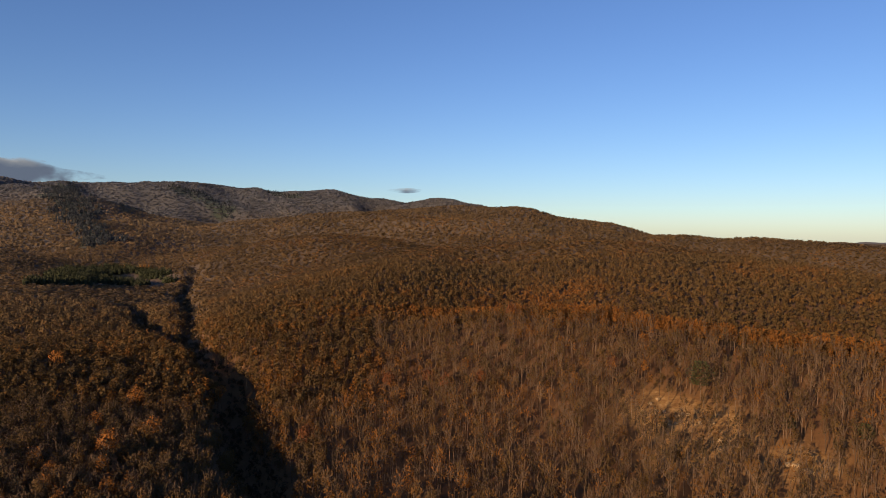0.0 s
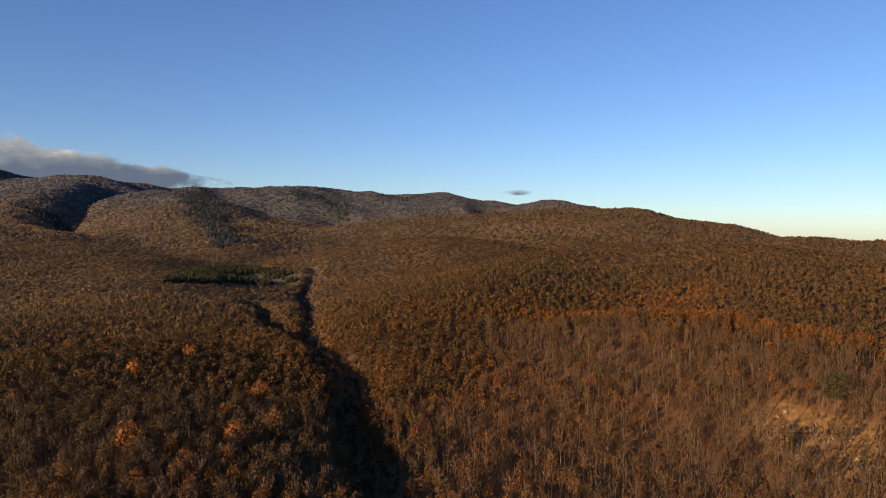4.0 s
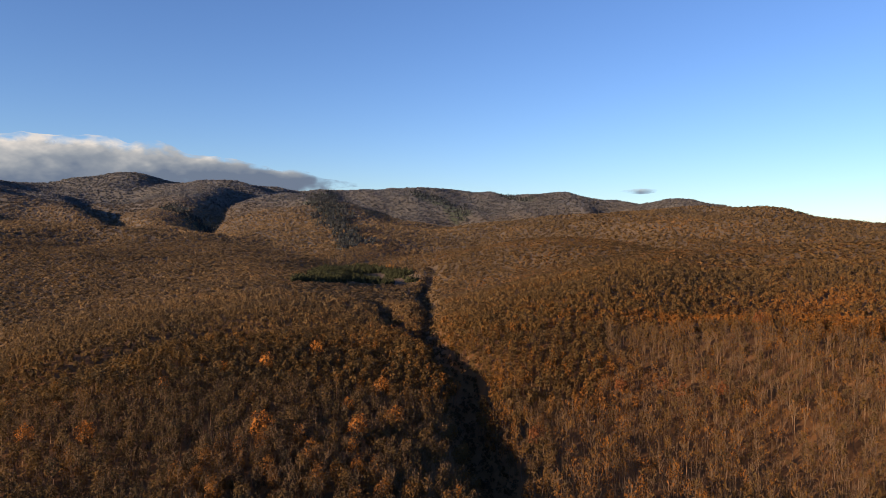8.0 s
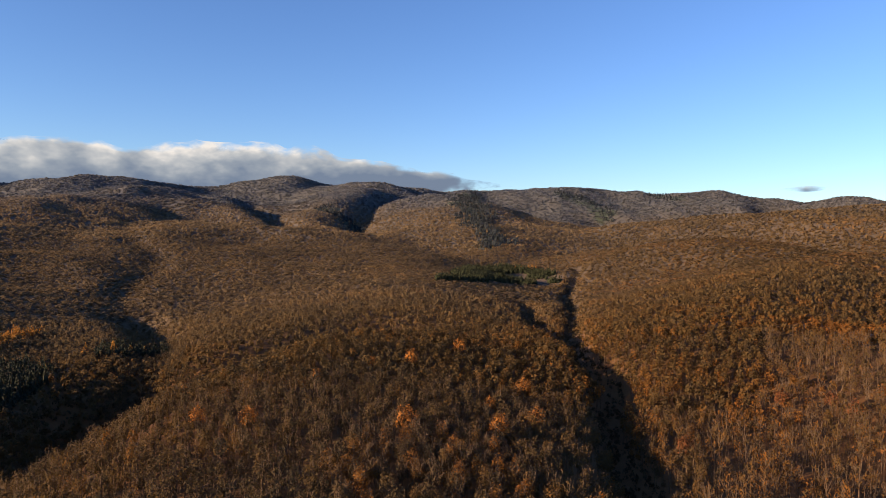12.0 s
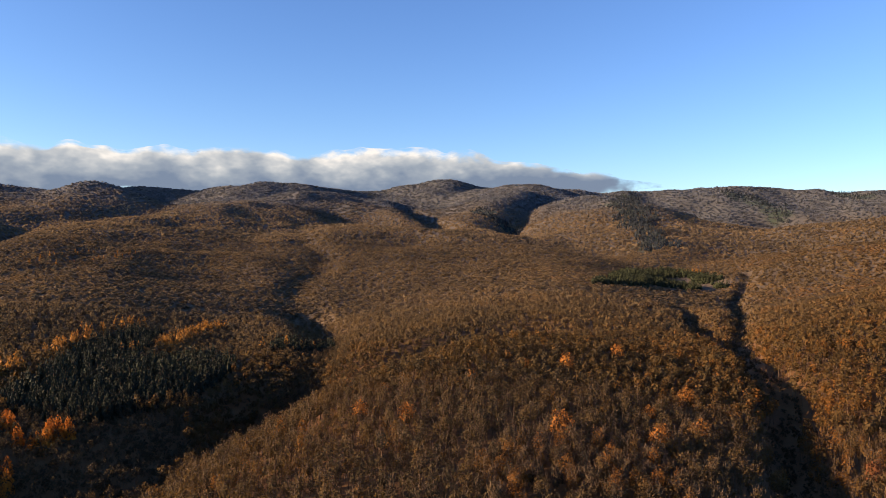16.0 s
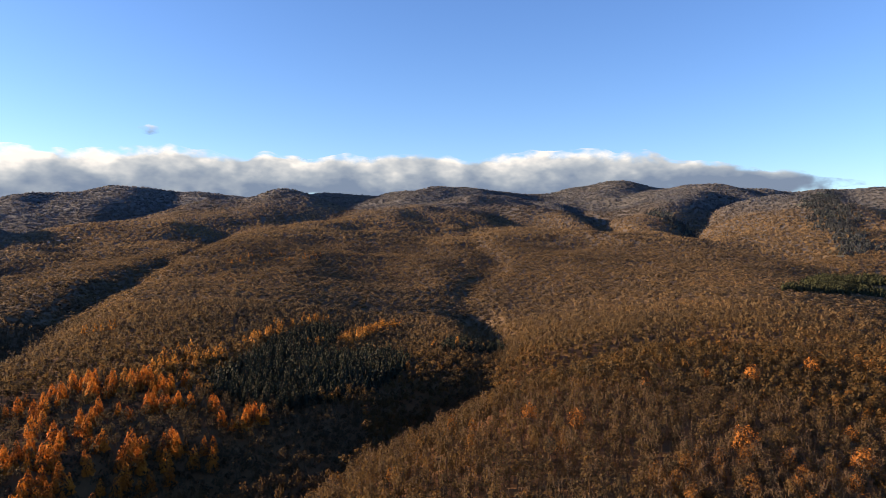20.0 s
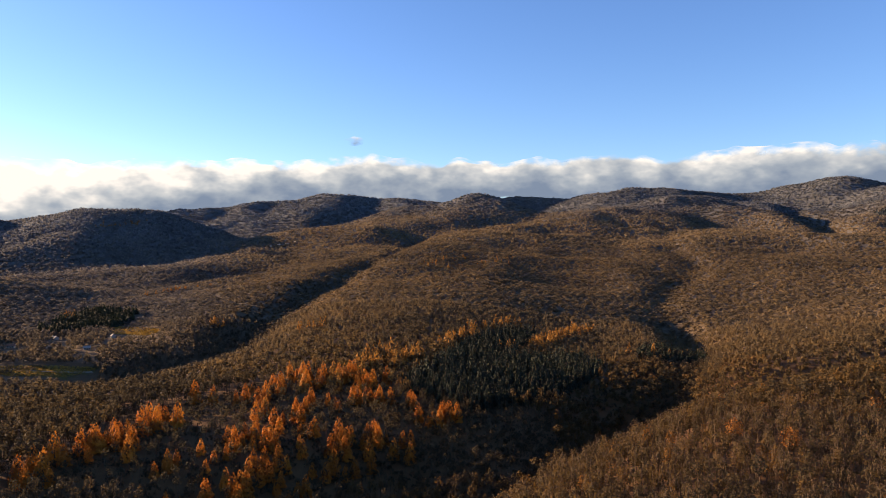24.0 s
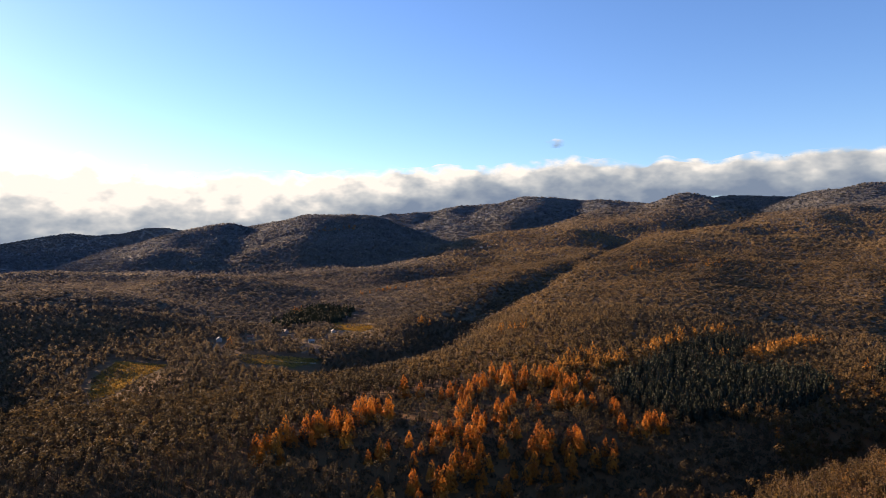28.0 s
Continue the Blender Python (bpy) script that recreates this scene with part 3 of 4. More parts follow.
def scatter(step, r0, r1, seed, loose=0.5):
    """Uneven rows of places between two distances, over the open side of the valley."""
    rng = np.random.RandomState(seed)
    g = np.arange(-r1, r1, step)
    x, y = np.meshgrid(g, g)
    x = x.ravel() + rng.uniform(-loose, loose, x.size) * step
    y = y.ravel() + rng.uniform(-loose, loose, y.size) * step
    r, az = np.hypot(x, y), np.degrees(np.arctan2(-x, y))
    keep = (r > r0) & (r < r1) & (az > -38) & (az < 127)
    return x[keep], y[keep]


def stand(x, y, size, spread, sink=0.0, top=14.0, hide=True):
    """Spots for trees at these places, on the ground, without those behind a hill."""
    z = settled(x, y) - sink
    s = size * (1 + spread * dice.uniform(-1, 1, x.shape))
    az = np.degrees(np.arctan2(-x, y))
    leafless = ramp(80, 92, az + 4 * waves(x, y, 90, 71, 2)) * (1 - 0.6 * ramp(900, 1500, np.hypot(x, y)))
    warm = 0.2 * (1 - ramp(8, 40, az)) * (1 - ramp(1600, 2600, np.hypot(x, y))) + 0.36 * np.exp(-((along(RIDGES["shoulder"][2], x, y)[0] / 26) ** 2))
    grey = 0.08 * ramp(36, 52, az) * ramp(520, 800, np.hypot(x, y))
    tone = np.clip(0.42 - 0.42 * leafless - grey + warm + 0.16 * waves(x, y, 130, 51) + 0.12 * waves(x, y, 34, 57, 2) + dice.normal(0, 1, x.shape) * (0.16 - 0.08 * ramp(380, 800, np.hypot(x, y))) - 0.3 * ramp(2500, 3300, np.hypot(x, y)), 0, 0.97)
    spots = np.stack([x, y, z, s, dice.uniform(0, 6.28, x.shape), tone], 1)
    return spots[in_sight(x, y, z + top)] if hide else spots


def line_spots(width, count, line, rng):
    """Places strewn along a line on the plan."""
    line = np.array(line, float)
    lengths = np.concatenate([[0], np.cumsum(np.hypot(*np.diff(line, axis=0).T))])
    s = rng.uniform(0, lengths[-1], count)
    return (np.interp(s, lengths, line[:, 0]) + rng.normal(0, width * 0.6, count),
            np.interp(s, lengths, line[:, 1]) + rng.normal(0, width * 0.6, count))


def clear(x, y):
    """True where the broadleaf wood stands: not in clearings, conifer stands or stream beds."""
    free = np.ones(x.shape, bool)
    for polygon in MEADOWS + SPRUCE + LARCH_ZONE:
        free &= ~inside(polygon, x, y)
    for polygon in MEADOWS:
        free &= ~inside(polygon, x * 1.025, y * 1.025) & ~inside(polygon, x * 1.05, y * 1.05) & ~inside(polygon, x + 0.574 * 9, y + 0.819 * 9)
    for hx, hy in HUT:
        free &= np.hypot(x - hx, y - hy) > 9
    for hx, hy in HOUSES:
        free &= ~((np.hypot(x - hx, y - hy) < 14) | (np.hypot(x * 1.035 - hx, y * 1.035 - hy) < 15) | (np.hypot(x * 1.07 - hx, y * 1.07 - hy) < 14))
    free &= ~near_line(STREAMS["creek_east"][2], 9, x + 7 * waves(x, y, 40, 63, 2), y) & ~near_line(STREAMS["ravine"][2], 8, x + 9 * waves(x, y, 45, 65, 2), y)
    free &= ~(near_line(STREAMS["creek_west"][2], 9, x, y) & (np.hypot(x, y) < 900) & (dice.uniform(size=x.shape) < 0.6))
    for width, _, line in LARCH_LINES:
        free &= ~near_line(line, width + 4, x, y)
    return free


build = np.random.RandomState(11)
NONE = np.zeros((0, 3, 3))
leafy_kit = [oak(build, 5, 84, 12, 0.40, 14, 0.165) for _ in range(6)] + [oak(build, 5, 52, 30, 0.38, 14, 0.15) for _ in range(4)]
back_kit = [oak(build, 4, 40, 3, 0.66, 14, 0.175) for _ in range(6)]
spindly_kit = [oak(build, 6, 34, 40, 0.5, 17, 0.18, True) for _ in range(5)] + [oak(build, 7, 8, 70, 0.5, 17, 0.2, True) for _ in range(2)]
mid_kit = [(NONE, crown(19, build, 3.0, 13, 2.8, 1.3, 0.3)) for _ in range(6)]
far_kit = [(NONE, canopy(9, build, 10, 4.3, 2.8)) for _ in range(6)]
ridge_kit = [(NONE, canopy(8, build, 10, 5.6, 3.6)) for _ in range(6)]
remote_kit = [(NONE, canopy(8, build, 8, 7.6, 4.7)) for _ in range(5)]


def open_slope(x, y):
    """The steep slope below the shoulder, where thin tall trees stand apart."""
    az = np.degrees(np.arctan2(-x, y))
    edge = np.interp(az, (-40, -26, -18, -12, -5, 8), (385, 440, 480, 515, 560, 600))
    return (az + 5 * waves(x, y, 60, 77, 2) < 7) & (np.hypot(x, y) + 18 * waves(x, y, 40, 61, 2) < edge)


x, y = scatter(4.5, 200, 560, 1, 0.7)
ok = clear(x, y)
x, y = x[ok], y[ok]
slope = open_slope(x, y) & (dice.uniform(size=x.shape) < 0.82)
spots = stand(x[~slope], y[~slope], 0.92, 0.38)
order = np.argsort(np.hypot(spots[:, 0] + 130, spots[:, 1] - 220))
own, rest = spots[order[:290]], spots[order[290:]]
oaks = [single("oak_tree", oak(build, 8, 300, 60, 0.30, 15, 0.2), oak_leaf_alone, "round autumn oak with rust-brown leaves on the ridge", "tree", "oaks on the ridge"),
        single("oak_tree", oak(build, 8, 250, 80, 0.30, 15, 0.18), oak_leaf_alone, "autumn oak with brown leaves and grey limbs", "tree", "oaks on the ridge"),
        single("oak_tree", oak(build, 9, 150, 150, 0.28, 15, 0.17), oak_leaf_alone, "half-bare autumn oak with few brown leaves", "tree", "oaks on the ridge")]
for k, spot in enumerate(own):
    plant(oaks[k % 3], spot, k < 3)
behind = np.hypot(rest[:, 0], rest[:, 1]) > 400
join("broadleaf_wood", back_kit, rest[behind], [bark, oak_leaf], "brown autumn oak wood above the valley", "trees")
join("broadleaf_wood", leafy_kit, rest[~behind], [bark, oak_leaf], "dense brown autumn oak wood on the ridge", "trees")
thin = slope & (dice.uniform(size=slope.shape) < 0.55)
for rx, ry in ROCKS:
    thin &= ~((np.hypot(x - rx, y - ry) < 13) & (dice.uniform(size=x.shape) < 0.75))
join("bare_wood", spindly_kit, stand(x[thin], y[thin], 1.0, 0.25), [bark, oak_leaf], "thin grey nearly bare trees on the open slope", "trees")

x, y = scatter(5.5, 560, 1000, 2, 0.9)
ok = clear(x, y)
join("broadleaf_wood", mid_kit, stand(x[ok], y[ok], 0.95, 0.25, 3.4), [bark, oak_leaf], "brown autumn woodland on the slopes", "trees")
x, y = scatter(7.4, 1000, 1900, 3, 0.9)
ok = clear(x, y)
join("hillside_wood", far_kit, stand(x[ok], y[ok], 1.0, 0.2, 4.8), [bark, oak_leaf], "distant brown woodland on the hillsides", "trees")


def fir_ground(x, y):
    hit = np.zeros(x.shape, bool)
    for width, line in FAR_FIRS:
        hit |= near_line(line, width, x + 45 * waves(x, y, 70, 31), y + 45 * waves(x, y, 70, 37))
    return hit & (dice.uniform(size=x.shape) < 0.7)


x, y = scatter(9.6, 1900, 2750, 13, 0.9)
dark = fir_ground(x, y)
fir_near = stand(x[dark], y[dark], 0.95, 0.3, 2.0, hide=False)
x, y = x[~dark], y[~dark]
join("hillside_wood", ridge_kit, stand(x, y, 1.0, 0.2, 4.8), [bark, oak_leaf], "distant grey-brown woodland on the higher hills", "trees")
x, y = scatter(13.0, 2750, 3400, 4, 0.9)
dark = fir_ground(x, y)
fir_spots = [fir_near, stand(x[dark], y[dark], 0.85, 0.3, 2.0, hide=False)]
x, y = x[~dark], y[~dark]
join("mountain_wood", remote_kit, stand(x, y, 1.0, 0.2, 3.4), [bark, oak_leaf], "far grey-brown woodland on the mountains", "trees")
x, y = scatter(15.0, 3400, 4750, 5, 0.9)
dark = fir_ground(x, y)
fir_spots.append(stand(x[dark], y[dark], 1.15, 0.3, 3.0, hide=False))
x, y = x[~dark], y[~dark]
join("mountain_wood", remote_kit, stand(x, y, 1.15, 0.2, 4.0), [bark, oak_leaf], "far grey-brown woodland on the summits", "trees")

# the rest of the valley round about, under and behind the open view
rng = np.random.RandomState(9)
g = np.arange(-900, 900, 9.0)
x, y = (v.ravel() for v in np.meshgrid(g, g))
x, y = x + rng.uniform(-5, 5, x.shape), y + rng.uniform(-5, 5, y.shape)
r, az = np.hypot(x, y), np.degrees(np.arctan2(-x, y))
ok = ((r < 203) & (r > 12)) | ((r < 900) & ((az < -38) | (az > 127)))
join("valley_wood", mid_kit, stand(x[ok & (r < 203)], y[ok & (r < 203)], 1.1, 0.3, hide=False), [bark, oak_leaf], "brown autumn woodland on the near ridge", "trees")
ok &= r > 203
join("valley_wood", far_kit, stand(x[ok], y[ok], 1.15, 0.3, 1.0, hide=False), [bark, oak_leaf], "brown autumn woodland in the near valley", "trees")

larch_kits = [conifer(build, 14.0, 3.5, 330, 0.68, 0.06, 0.6) for _ in range(3)]
larches = [single("larch_tree", k, larch_leaf_alone, "glowing orange autumn larch in the stand above the stream", "tree", "orange larches") for k in larch_kits]
count = 0
for width, many, line in LARCH_LINES:
    x, y = line_spots(width * 1.4, many, line, dice)
    tall = 0.86 if np.hypot(*np.mean(line, axis=0)) < 490 and width != 9 or many == 26 else 1.0
    for spot in stand(x, y, tall, 0.3, hide=False):
        plant(larches[count % 3], spot, count < 3)
        count += 1
far_spots = []
for width, many, line in FAR_LARCH:
    far_spots.append(stand(*line_spots(width, int(many * 1.3), line, dice), 0.62 if np.hypot(*line[0]) > 1200 else 0.95, 0.25, hide=False))
join("larch_row", [conifer(build, 13.5, 3.2, 40, 1.5, 0.1, 0.75) for _ in range(3)], np.concatenate(far_spots), [bark, larch_leaf], "rows of orange autumn larches", "trees")

x, y = scatter(4.8, 420, 1700, 6)
ok = np.zeros(x.shape, bool)
for polygon in SPRUCE:
    ok |= inside(polygon, x, y)
ok &= (np.hypot(x, y) < 1000) | (waves(x, y, 70, 95, 2) > -0.25)
spots = stand(x[ok], y[ok], 0.9, 0.3, hide=False)
order = np.argsort(np.hypot(spots[:, 0], spots[:, 1]))
spruces = [single("spruce_tree", conifer(build, 13, 2.2, 110, 0.8), fir_leaf_alone, "dark green spruce in a dense plantation", "tree", "spruces of the plantation") for _ in range(3)]
for k, spot in enumerate(spots[order[:280]]):
    plant(spruces[k % 3], spot, k < 3)
spots = spots[order[280:]]
far = np.hypot(spots[:, 0], spots[:, 1]) > 900
join("spruce_plantation", [conifer(build, 13, 2.3, 45, 1.2) for _ in range(3)], spots[~far], [bark, fir_leaf], "dark green spruce plantation", "trees")
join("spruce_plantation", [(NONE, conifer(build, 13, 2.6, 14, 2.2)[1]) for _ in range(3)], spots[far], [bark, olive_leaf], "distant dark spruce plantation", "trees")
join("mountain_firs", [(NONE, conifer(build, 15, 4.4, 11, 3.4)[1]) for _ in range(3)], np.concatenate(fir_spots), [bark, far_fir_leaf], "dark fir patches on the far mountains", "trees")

# low dark scrub below the larches and in the stream beds
x, y = scatter(4.3, 215, 1500, 8, 0.95)
ok = np.zeros(x.shape, bool)
for polygon in LARCH_ZONE:
    ok |= inside(polygon, x, y)
ok |= (near_line(STREAMS["creek_west"][2], 60, x, y) & (np.hypot(x, y) < 760)) | near_line(STREAMS["creek_east"][2], 13, x, y) | near_line(STREAMS["ravine"][2], 11, x, y)
ok &= dice.uniform(size=x.shape) < 0.75
spots = stand(x[ok], y[ok], 1.0, 0.45, hide=False)
spots[:, 5] *= 0.15
join("scrub", [(NONE, crown(16, build, -0.5, 3.6, 2.1, 0.75)) for _ in range(5)], spots, [bark, oak_leaf], "low dark leafless scrub along the stream", "shrubs")
x, y = scatter(5.0, 230, 760, 12)
ok = inside(LARCH_ZONE[0], x, y) & (dice.uniform(size=x.shape) < 0.38)
ok |= (inside(LARCH_ZONE[1], x, y) | near_line(STREAMS["creek_west"][2], 26, x, y)) & (dice.uniform(size=x.shape) < 0.8)
spots = stand(x[ok], y[ok], 0.6, 0.35, hide=False)
spots[:, 5] *= 0.25
join("young_wood", [oak(build, 4, 48, 12, 0.66, 15, 0.24) for _ in range(4)], spots, [bark, oak_leaf], "young leafless trees between the larches", "trees")


# hay meadows: dry grass and scattered low shrubs
grass_blade = leaf_material("dry_grass", ((0.0, (0.14, 0.088, 0.016)), (0.5, (0.27, 0.162, 0.030)), (1.0, (0.38, 0.235, 0.055))), 0.35, hazed=False)
x, y = scatter(1.9, 480, 1200, 15, 0.9)
ok = np.zeros(x.shape, bool)
for polygon in MEADOWS:
    ok |= inside(polygon, x, y)
x, y = x[ok], y[ok]
spots = stand(x, y, 1.0, 0.5, hide=False)
spots[:, 5] = np.clip(0.5 + 0.5 * waves(x, y, 28, 91, 2) + 0.12 * dice.normal(size=x.shape), 0, 1)
join("meadow_grass", [(NONE, crown(7, build, -0.2, 0.9, 1.3, 0.6, 0.5)) for _ in range(4)], spots, [bark, grass_blade], "golden dry grass on the hay meadows", "grass")
ok = (waves(x, y, 36, 93, 2) > 0.18) & (dice.uniform(size=x.shape) < 0.16)
spots = stand(x[ok], y[ok], 0.8, 0.5, hide=False)
spots[:, 5] *= 0.4
join("meadow_shrubs", [(NONE, crown(16, build, -0.4, 3.4, 1.7, 0.7)) for _ in range(4)], spots, [bark, oak_leaf], "low bare shrubs strewn over the meadows", "shrubs")


# ---- clouds ----
def cloud_roll(name, stations, seed, label, depth=70.0, thin=0.0):
    """A long lumpy roll of vapour. stations: bearing in degrees, distance, height of its middle, half its height."""
    st = np.array(stations, float)
    bearing = np.arange(st[0, 0], st[-1, 0], 0.22)
    turn = np.linspace(0, 2 * math.pi, 28, endpoint=False)
    u, v = np.meshgrid(bearing, turn, indexing="ij")
    dist, mid, half = (np.interp(u, st[:, 0], st[:, k]) for k in (1, 2, 3))
    s = np.radians(u) * dist
    lump = 1 + 0.2 * waves(0.8 * s + 9000, 300 * np.sin(v), 420, seed, 2) + 0.2 * waves(0.75 * s + 9000, 420 * np.sin(v) + 140 * np.cos(v), 170, seed + 5, 3)
    taper = min(6, (st[-1, 0] - st[0, 0]) / 2)
    ends = np.minimum(ramp(0, taper, u - st[0, 0]), ramp(0, taper, st[-1, 0] - u)) ** 0.5 + 0.02
    r = dist - depth * np.cos(v) * lump * ends
    z = mid + half * np.sin(v) * lump * ends
    a = np.radians(u)
    verts = np.stack([-r * np.sin(a), r * np.cos(a), z], -1).reshape(-1, 3)
    n, m = u.shape
    k = np.arange(n * m).reshape(n, m)
    side = np.roll(k, -1, axis=1)
    faces = np.stack([k[:-1], side[:-1], side[1:], k[1:]], -1).reshape(-1, 4)
    me = mesh_from(name, verts, faces, [cloud_vapour], True)
    give(me, "body", np.where(np.cos(v) > -0.2, 1.0 - 0.75 * ramp(0.45, 1.0, np.sin(v)) - 0.5 * ramp(0.75, 1.0, -np.sin(v)), -1.0) - 0.9 * (1 - ramp(0, min(9, (st[-1, 0] - st[0, 0]) / 3), u - st[0, 0])) - thin * (1 + 0.6 * np.abs(u - (st[0, 0] + st[-1, 0]) / 2) / (st[-1, 0] - st[0, 0]) * 2))
    # not height alone: bakes lit top and sunward end, shaded base and tail
    give(me, "height", 0.5 + 0.5 * np.sin(v) - (0.1 if thin else 0.4) * (1 - ramp(34, 47, u)) + 0.28 * ramp(78, 104, u))
    return tagged(new(name, me), label, "cloud", kind="structure")


cloud_roll("cloud_bank", [(24, 4830, 455, 30), (28, 4830, 475, 55), (33, 4830, 500, 85), (37, 4830, 515, 125), (40, 4820, 520, 155), (44, 4820, 528, 172), (50, 4810, 525, 174), (60, 4810, 530, 174),
                          (70, 4810, 525, 172), (80, 4810, 500, 172), (90, 4810, 455, 185), (98, 4810, 395, 215), (108, 4810, 305, 280), (116, 4810, 285, 300), (150, 4810, 285, 300)], 301,
           "long bank of white stratus with grey base behind the mountains")
for k, (bearing, height, half, wide) in enumerate(((23.0, 400, 17, 5), (19.6, 388, 13, 4), (14.5, 380, 12, 5), (3.0, 424, 18, 5), (79.5, 790, 30, 3))):
    cloud_roll("cloud_wisp", [(bearing - wide / 2, 4830, height, half), (bearing, 4830, height, half * 1.4), (bearing + wide / 2, 4830, height - 4, half)], 400 + 9 * k, "small thin grey cloud low in the sky", 30.0, 0.62)


# ---- things in the wood ----
def part(name, bm, material, parent, label=""):
    me = bpy.data.meshes.new(name)
    bm.to_mesh(me)
    bm.free()
    me.materials.append(material)
    ob = new(name, me)
    ob.parent = parent
    return tagged(ob, label)


def box(x0, x1, y0, y1, z0, z1):
    bm = bmesh.new()
    made = bmesh.ops.create_cube(bm, size=1.0)["verts"]
    bmesh.ops.scale(bm, vec=(x1 - x0, y1 - y0, z1 - z0), verts=made)
    bmesh.ops.translate(bm, vec=((x0 + x1) / 2, (y0 + y1) / 2, (z0 + z1) / 2), verts=made)
    return bm


def plain(name, low, high, scale=1.2, rough=0.8):
    n = Nodes(name)
    fac = n.noise(scale, 5, 0.65)
    return n.surface(n.ramp(fac, (0.3, low), (0.7, high)), rough, fac, 0.3, 0.05)


plaster = plain("plaster", (0.22, 0.20, 0.17), (0.34, 0.31, 0.27))
roof_tile = plain("pale_roof", (0.20, 0.18, 0.16), (0.32, 0.29, 0.25), 2.0)
rust_tile = plain("rust_roof", (0.16, 0.07, 0.045), (0.27, 0.12, 0.07), 2.0)
timber = plain("dark_timber", (0.045, 0.03, 0.02), (0.10, 0.065, 0.04), 3.0)
pane_dark = plain("window_glass", (0.02, 0.025, 0.03), (0.04, 0.045, 0.05), 1.0, 0.15)
limestone = plain("limestone", (0.17, 0.12, 0.06), (0.34, 0.25, 0.14), 0.8)
earth = plain("track_earth", (0.20, 0.16, 0.11), (0.34, 0.28, 0.20), 0.5)


def house(x, y, turn, long, wide, high, roofing, label, name="house"):
    """A small gabled house with eaves, chimney, door and windows."""
    root = new(name)
    root.matrix_basis = pose(x, y, float(settled(np.array([x]), np.array([y]))[0]) - 0.15, 0, 0, turn)
    a, b, peak = long / 2, wide / 2, high + wide * 0.36
    bm = bmesh.new()
    ring = [(-b, 0), (b, 0), (b, high), (0, peak), (-b, high)]
    ends = [[bm.verts.new((s * a, p, q)) for p, q in ring] for s in (-1, 1)]
    bm.faces.new(ends[0])
    bm.faces.new(ends[1][::-1])
    for k in range(5):
        bm.faces.new((ends[0][k], ends[0][k - 1], ends[1][k - 1], ends[1][k]))
    bmesh.ops.recalc_face_normals(bm, faces=bm.faces)
    wall = part("wall", bm, plaster, root)
    for s in (-1, 1):
        bm = bmesh.new()
        for lift_by in (0.06, 0.24):
            for p in (-a - 0.5, a + 0.5):
                bm.verts.new((p, 0, peak + lift_by))
                bm.verts.new((p, s * (b + 0.5), high - 0.5 * 0.72 + lift_by))
        bm.verts.ensure_lookup_table()
        bmesh.ops.convex_hull(bm, input=bm.verts)
        part("roof", bm, roofing, root)
    part("chimney", box(a * 0.3, a * 0.3 + 0.6, 0.4, 1.0, high, peak + 0.9), plaster, root)
    part("door", box(-0.5, 0.5, -b - 0.06, -b + 0.02, 0.1, 2.1), timber, wall)
    for s in (-1, 1):
        for at in (-0.62, 0.62):
            w = part("window", box(at * a - 0.6, at * a + 0.6, s * b - 0.05, s * b + 0.05, 1.0, 2.2), timber, wall)
            part("pane", box(at * a - 0.5, at * a + 0.5, s * b - 0.07, s * b + 0.07, 1.1, 2.1), pane_dark, w)
    return tagged(root, label, "house", "houses in the valley")


for k, (hx, hy) in enumerate(HOUSES):
    house(hx, hy, (20, 75, 40, 110, 15)[k], (9, 8, 8, 7, 8)[k], (6, 5, 5.5, 4.5, 5)[k], (3.4, 2.8, 3.0, 2.5, 2.6)[k], roof_tile if k != 1 else rust_tile,
          "small white house with a pale gabled roof among bare trees" if k != 1 else "small white house with a rust-red gabled roof")
for k, (hx, hy) in enumerate(VILLAGE):
    house(hx, hy, (10, 60, 95, 30)[k], (10, 9, 11, 8)[k], (6, 6, 7, 5)[k], 4.5, roof_tile if k % 2 else rust_tile, "pale two-storey house of the far hamlet below the hills")
for k, (hx, hy) in enumerate(HUT):
    house(hx, hy, (30, 110)[k], (6, 4)[k], (4, 3)[k], (2.2, 2.0)[k], roof_tile, "small whitewashed forest hut in a clearing", "forest_hut")


pine_leaf = leaf_material("pine_needles", ((0.0, (0.040, 0.042, 0.014)), (1.0, (0.055, 0.056, 0.018))), 0.1, alone=True)


def pine(x, y, size, label):
    """A flat-crowned pine with its boughs in storeys."""
    rng = np.random.RandomState(int(abs(x) + abs(y)))
    wood, green = stem((0, 0, -0.8), (0.3, 0.1, 15.5), 0.3, 0.06, 5), []
    for k in range(8):
        z, reach = 6.5 + k * 1.25, (3.2, 4.2, 5.0, 5.3, 5.0, 4.4, 3.4, 1.9)[k]
        for j in range(7):
            a = j * 0.9 + k * 0.5 + rng.uniform(-0.2, 0.2)
            tip = np.array([math.cos(a) * reach, math.sin(a) * reach, z + 0.5])
            wood += stem((0.2, 0.1, z - 0.4), tip, 0.07, 0.02)
            pts = tip * rng.uniform(0.45, 1.0, (12, 1)) * (1, 1, 0) + (0, 0, z + 0.4) + rng.normal(size=(12, 3)) * (0.6, 0.6, 0.16)
            green.append(flakes(pts, 0.62, rng, np.tile((0.0, 0.0, 1.0), (12, 1)), 0.35))
    root = single("pine_tree", (np.array(wood), np.concatenate(green)), pine_leaf, label, "tree", "")
    root.matrix_basis = pose(x, y, float(settled(np.array([x]), np.array([y]))[0])) @ Matrix.Scale(size, 4)


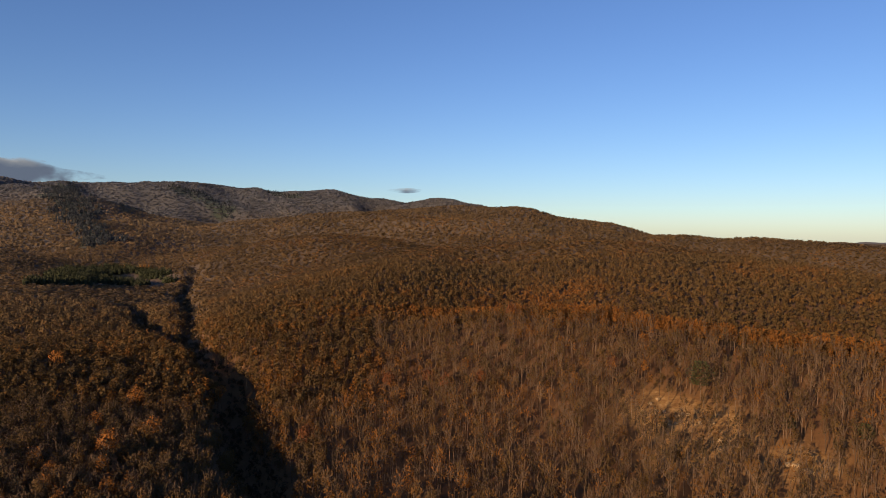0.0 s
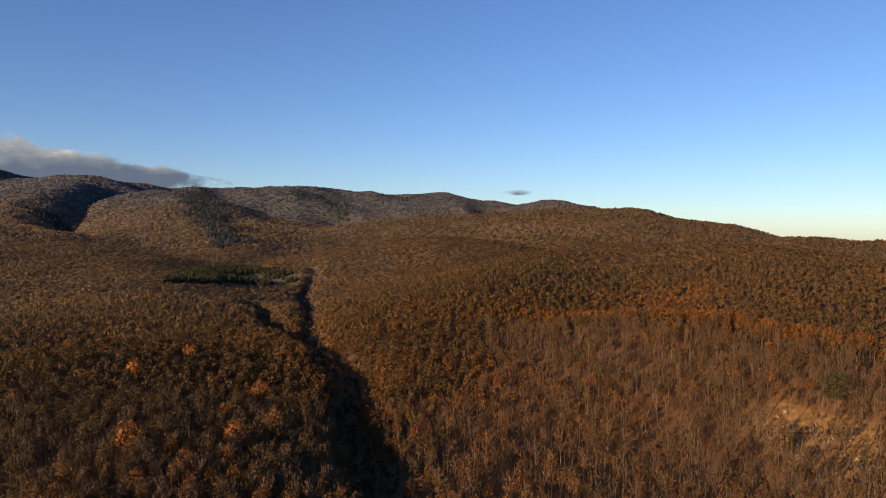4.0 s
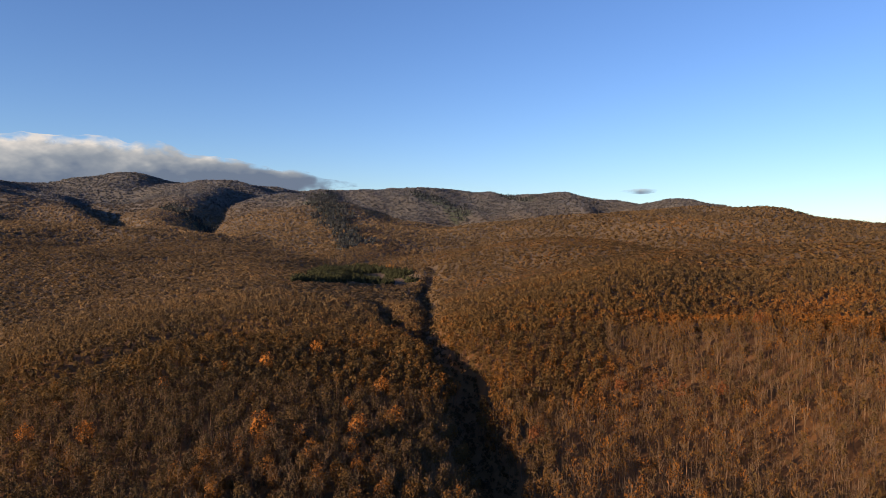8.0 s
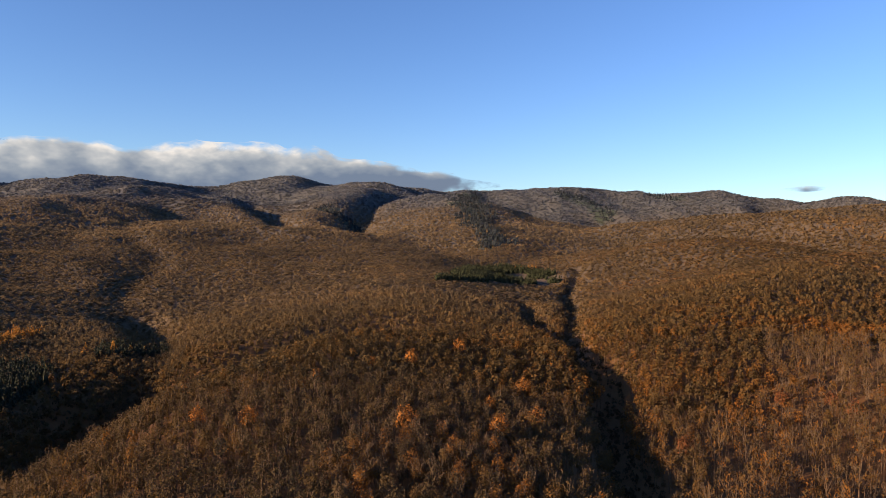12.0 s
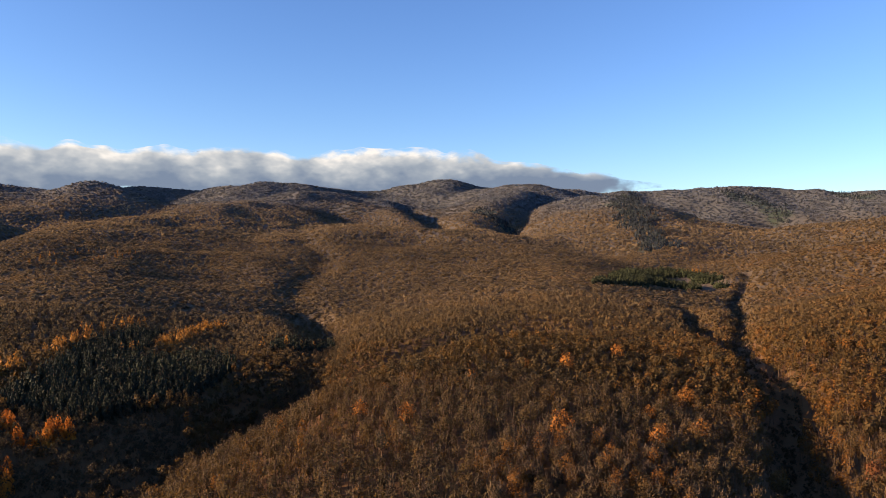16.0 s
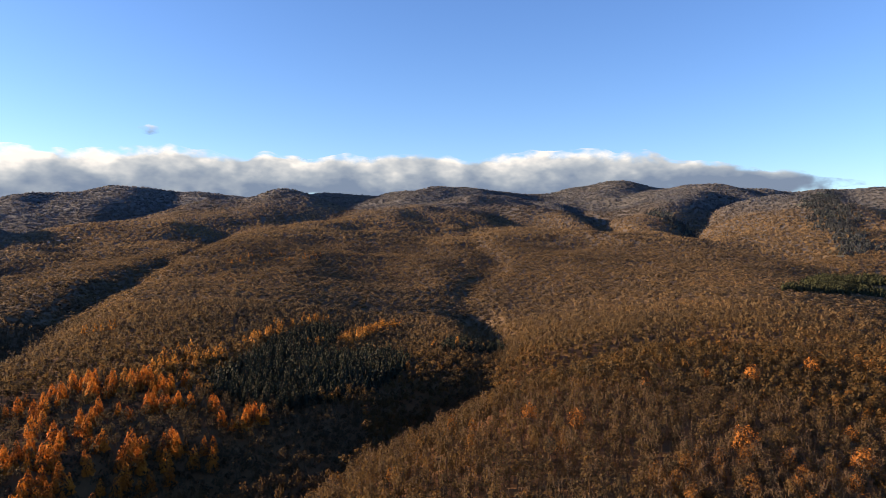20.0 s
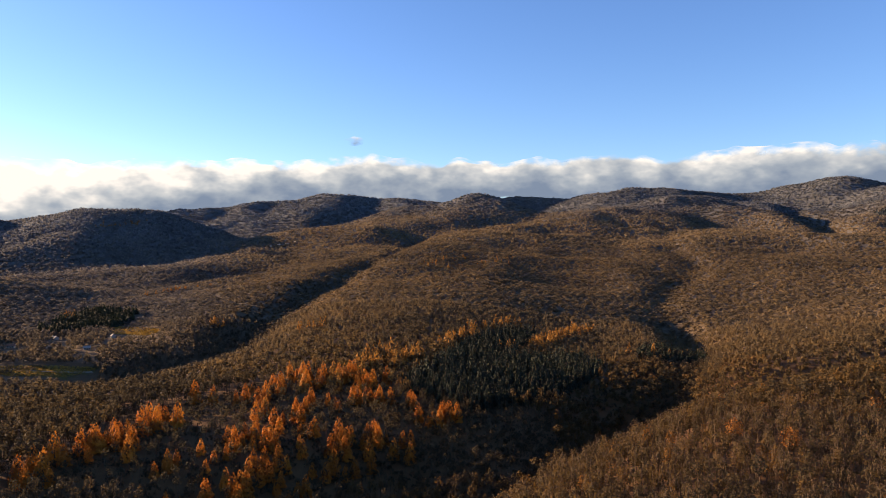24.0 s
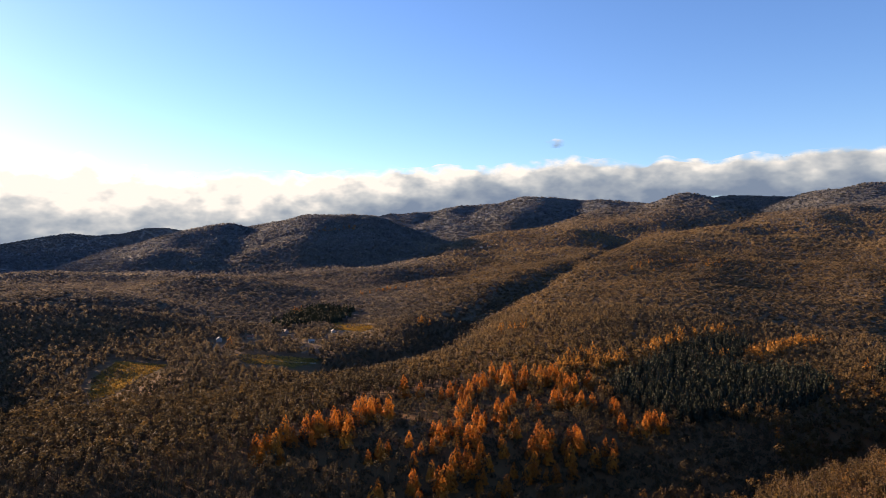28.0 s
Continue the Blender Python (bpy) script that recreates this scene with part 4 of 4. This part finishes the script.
for (px, py), size, label in zip(PINES, (1.3, 0.55, 0.7), ("dark flat-topped pine in layers above the bare slope", "small dark young pine among bare trees", "small dense dark pine on the bare slope")):
    pine(px, py, size, label)


def rock(x, y, size, seed):
    """A broken block of pale stone, half sunk in the slope."""
    bm = bmesh.new()
    bmesh.ops.create_icosphere(bm, subdivisions=3, radius=1.0)
    for v in bm.verts:
        n = noise.noise(v.co * 1.3 + Vector((seed * 3.1, 0, 0))) * 0.5 + noise.noise(v.co * 3.7 + Vector((0, seed * 1.7, 0))) * 0.2
        v.co *= 1 + n
        v.co.x, v.co.y, v.co.z = round(v.co.x * 3) / 3 * 0.4 + v.co.x * 0.6, v.co.y * 0.8, round(v.co.z * 3) / 3 * 0.3 + v.co.z * 0.35
    me = bpy.data.meshes.new("rock")
    bm.to_mesh(me)
    bm.free()
    me.materials.append(limestone)
    ob = new("rock", me)
    ob.matrix_basis = pose(x, y, float(settled(np.array([x]), np.array([y]))[0]) + size * 0.25, 0, 0, seed * 47) @ Matrix.Scale(size, 4)
    return tagged(ob, "pale limestone outcrop showing through rust-brown leaf litter", "rock", "limestone outcrops")


for k, (rx, ry) in enumerate(ROCKS):
    rock(rx, ry, (1.3, 1.6, 1.2, 1.7, 1.3, 1.5, 1.1, 1.0, 1.2, 1.1)[k], k)
    rock(rx + dice.uniform(2, 6), ry + dice.uniform(-5, 4), dice.uniform(0.7, 1.3), k + 20)

amber_leaf = leaf_material("amber_leaf", ((0.0, (0.175, 0.069, 0.014)), (1.0, (0.25, 0.100, 0.018))), 0.2, alone=True)
red_leaf = leaf_material("russet_leaf", ((0.0, (0.09, 0.033, 0.011)), (1.0, (0.13, 0.046, 0.013))), 0.2, alone=True)
for places, m, label in ((BRIGHT_OAKS, amber_leaf, "bright amber oak standing out in the brown wood"), (RED_OAKS, red_leaf, "russet-red oak among bare trees")):
    first = single("oak_tree", oak(build, 8, 380, 10, 0.36, 15, 0.27), m, label, "tree", "bright autumn oaks")
    for k, spot in enumerate(stand(np.array([q[0] for q in places], float), np.array([q[1] for q in places], float), 1.2, 0.2, hide=False)):
        plant(first, spot, k == 0)


def build_track():
    """A worn earth track along the edge of the hay meadow."""
    line = np.array(TRACK, float)
    at = np.linspace(0, len(line) - 1, 60)
    cx, cy = np.interp(at, np.arange(len(line)), line[:, 0]), np.interp(at, np.arange(len(line)), line[:, 1])
    tx, ty = np.gradient(cx), np.gradient(cy)
    k = np.hypot(tx, ty)
    rows = []
    for side in (-1.6, -0.6, 0.6, 1.6):
        x, y = cx - ty / k * side, cy + tx / k * side
        rows.append(np.stack([x, y, settled(x, y) + (0.25 if abs(side) > 1 else 0.4)], 1))
    grid = np.stack(rows, 1)
    i = np.arange(240).reshape(60, 4)
    faces = np.stack([i[:-1, :-1], i[1:, :-1], i[1:, 1:], i[:-1, 1:]], -1).reshape(-1, 4)
    tagged(new("track", mesh_from("track", grid.reshape(-1, 3), faces, [earth], True)), "pale worn earth track beside the meadow", "track", kind="structure")


build_track()
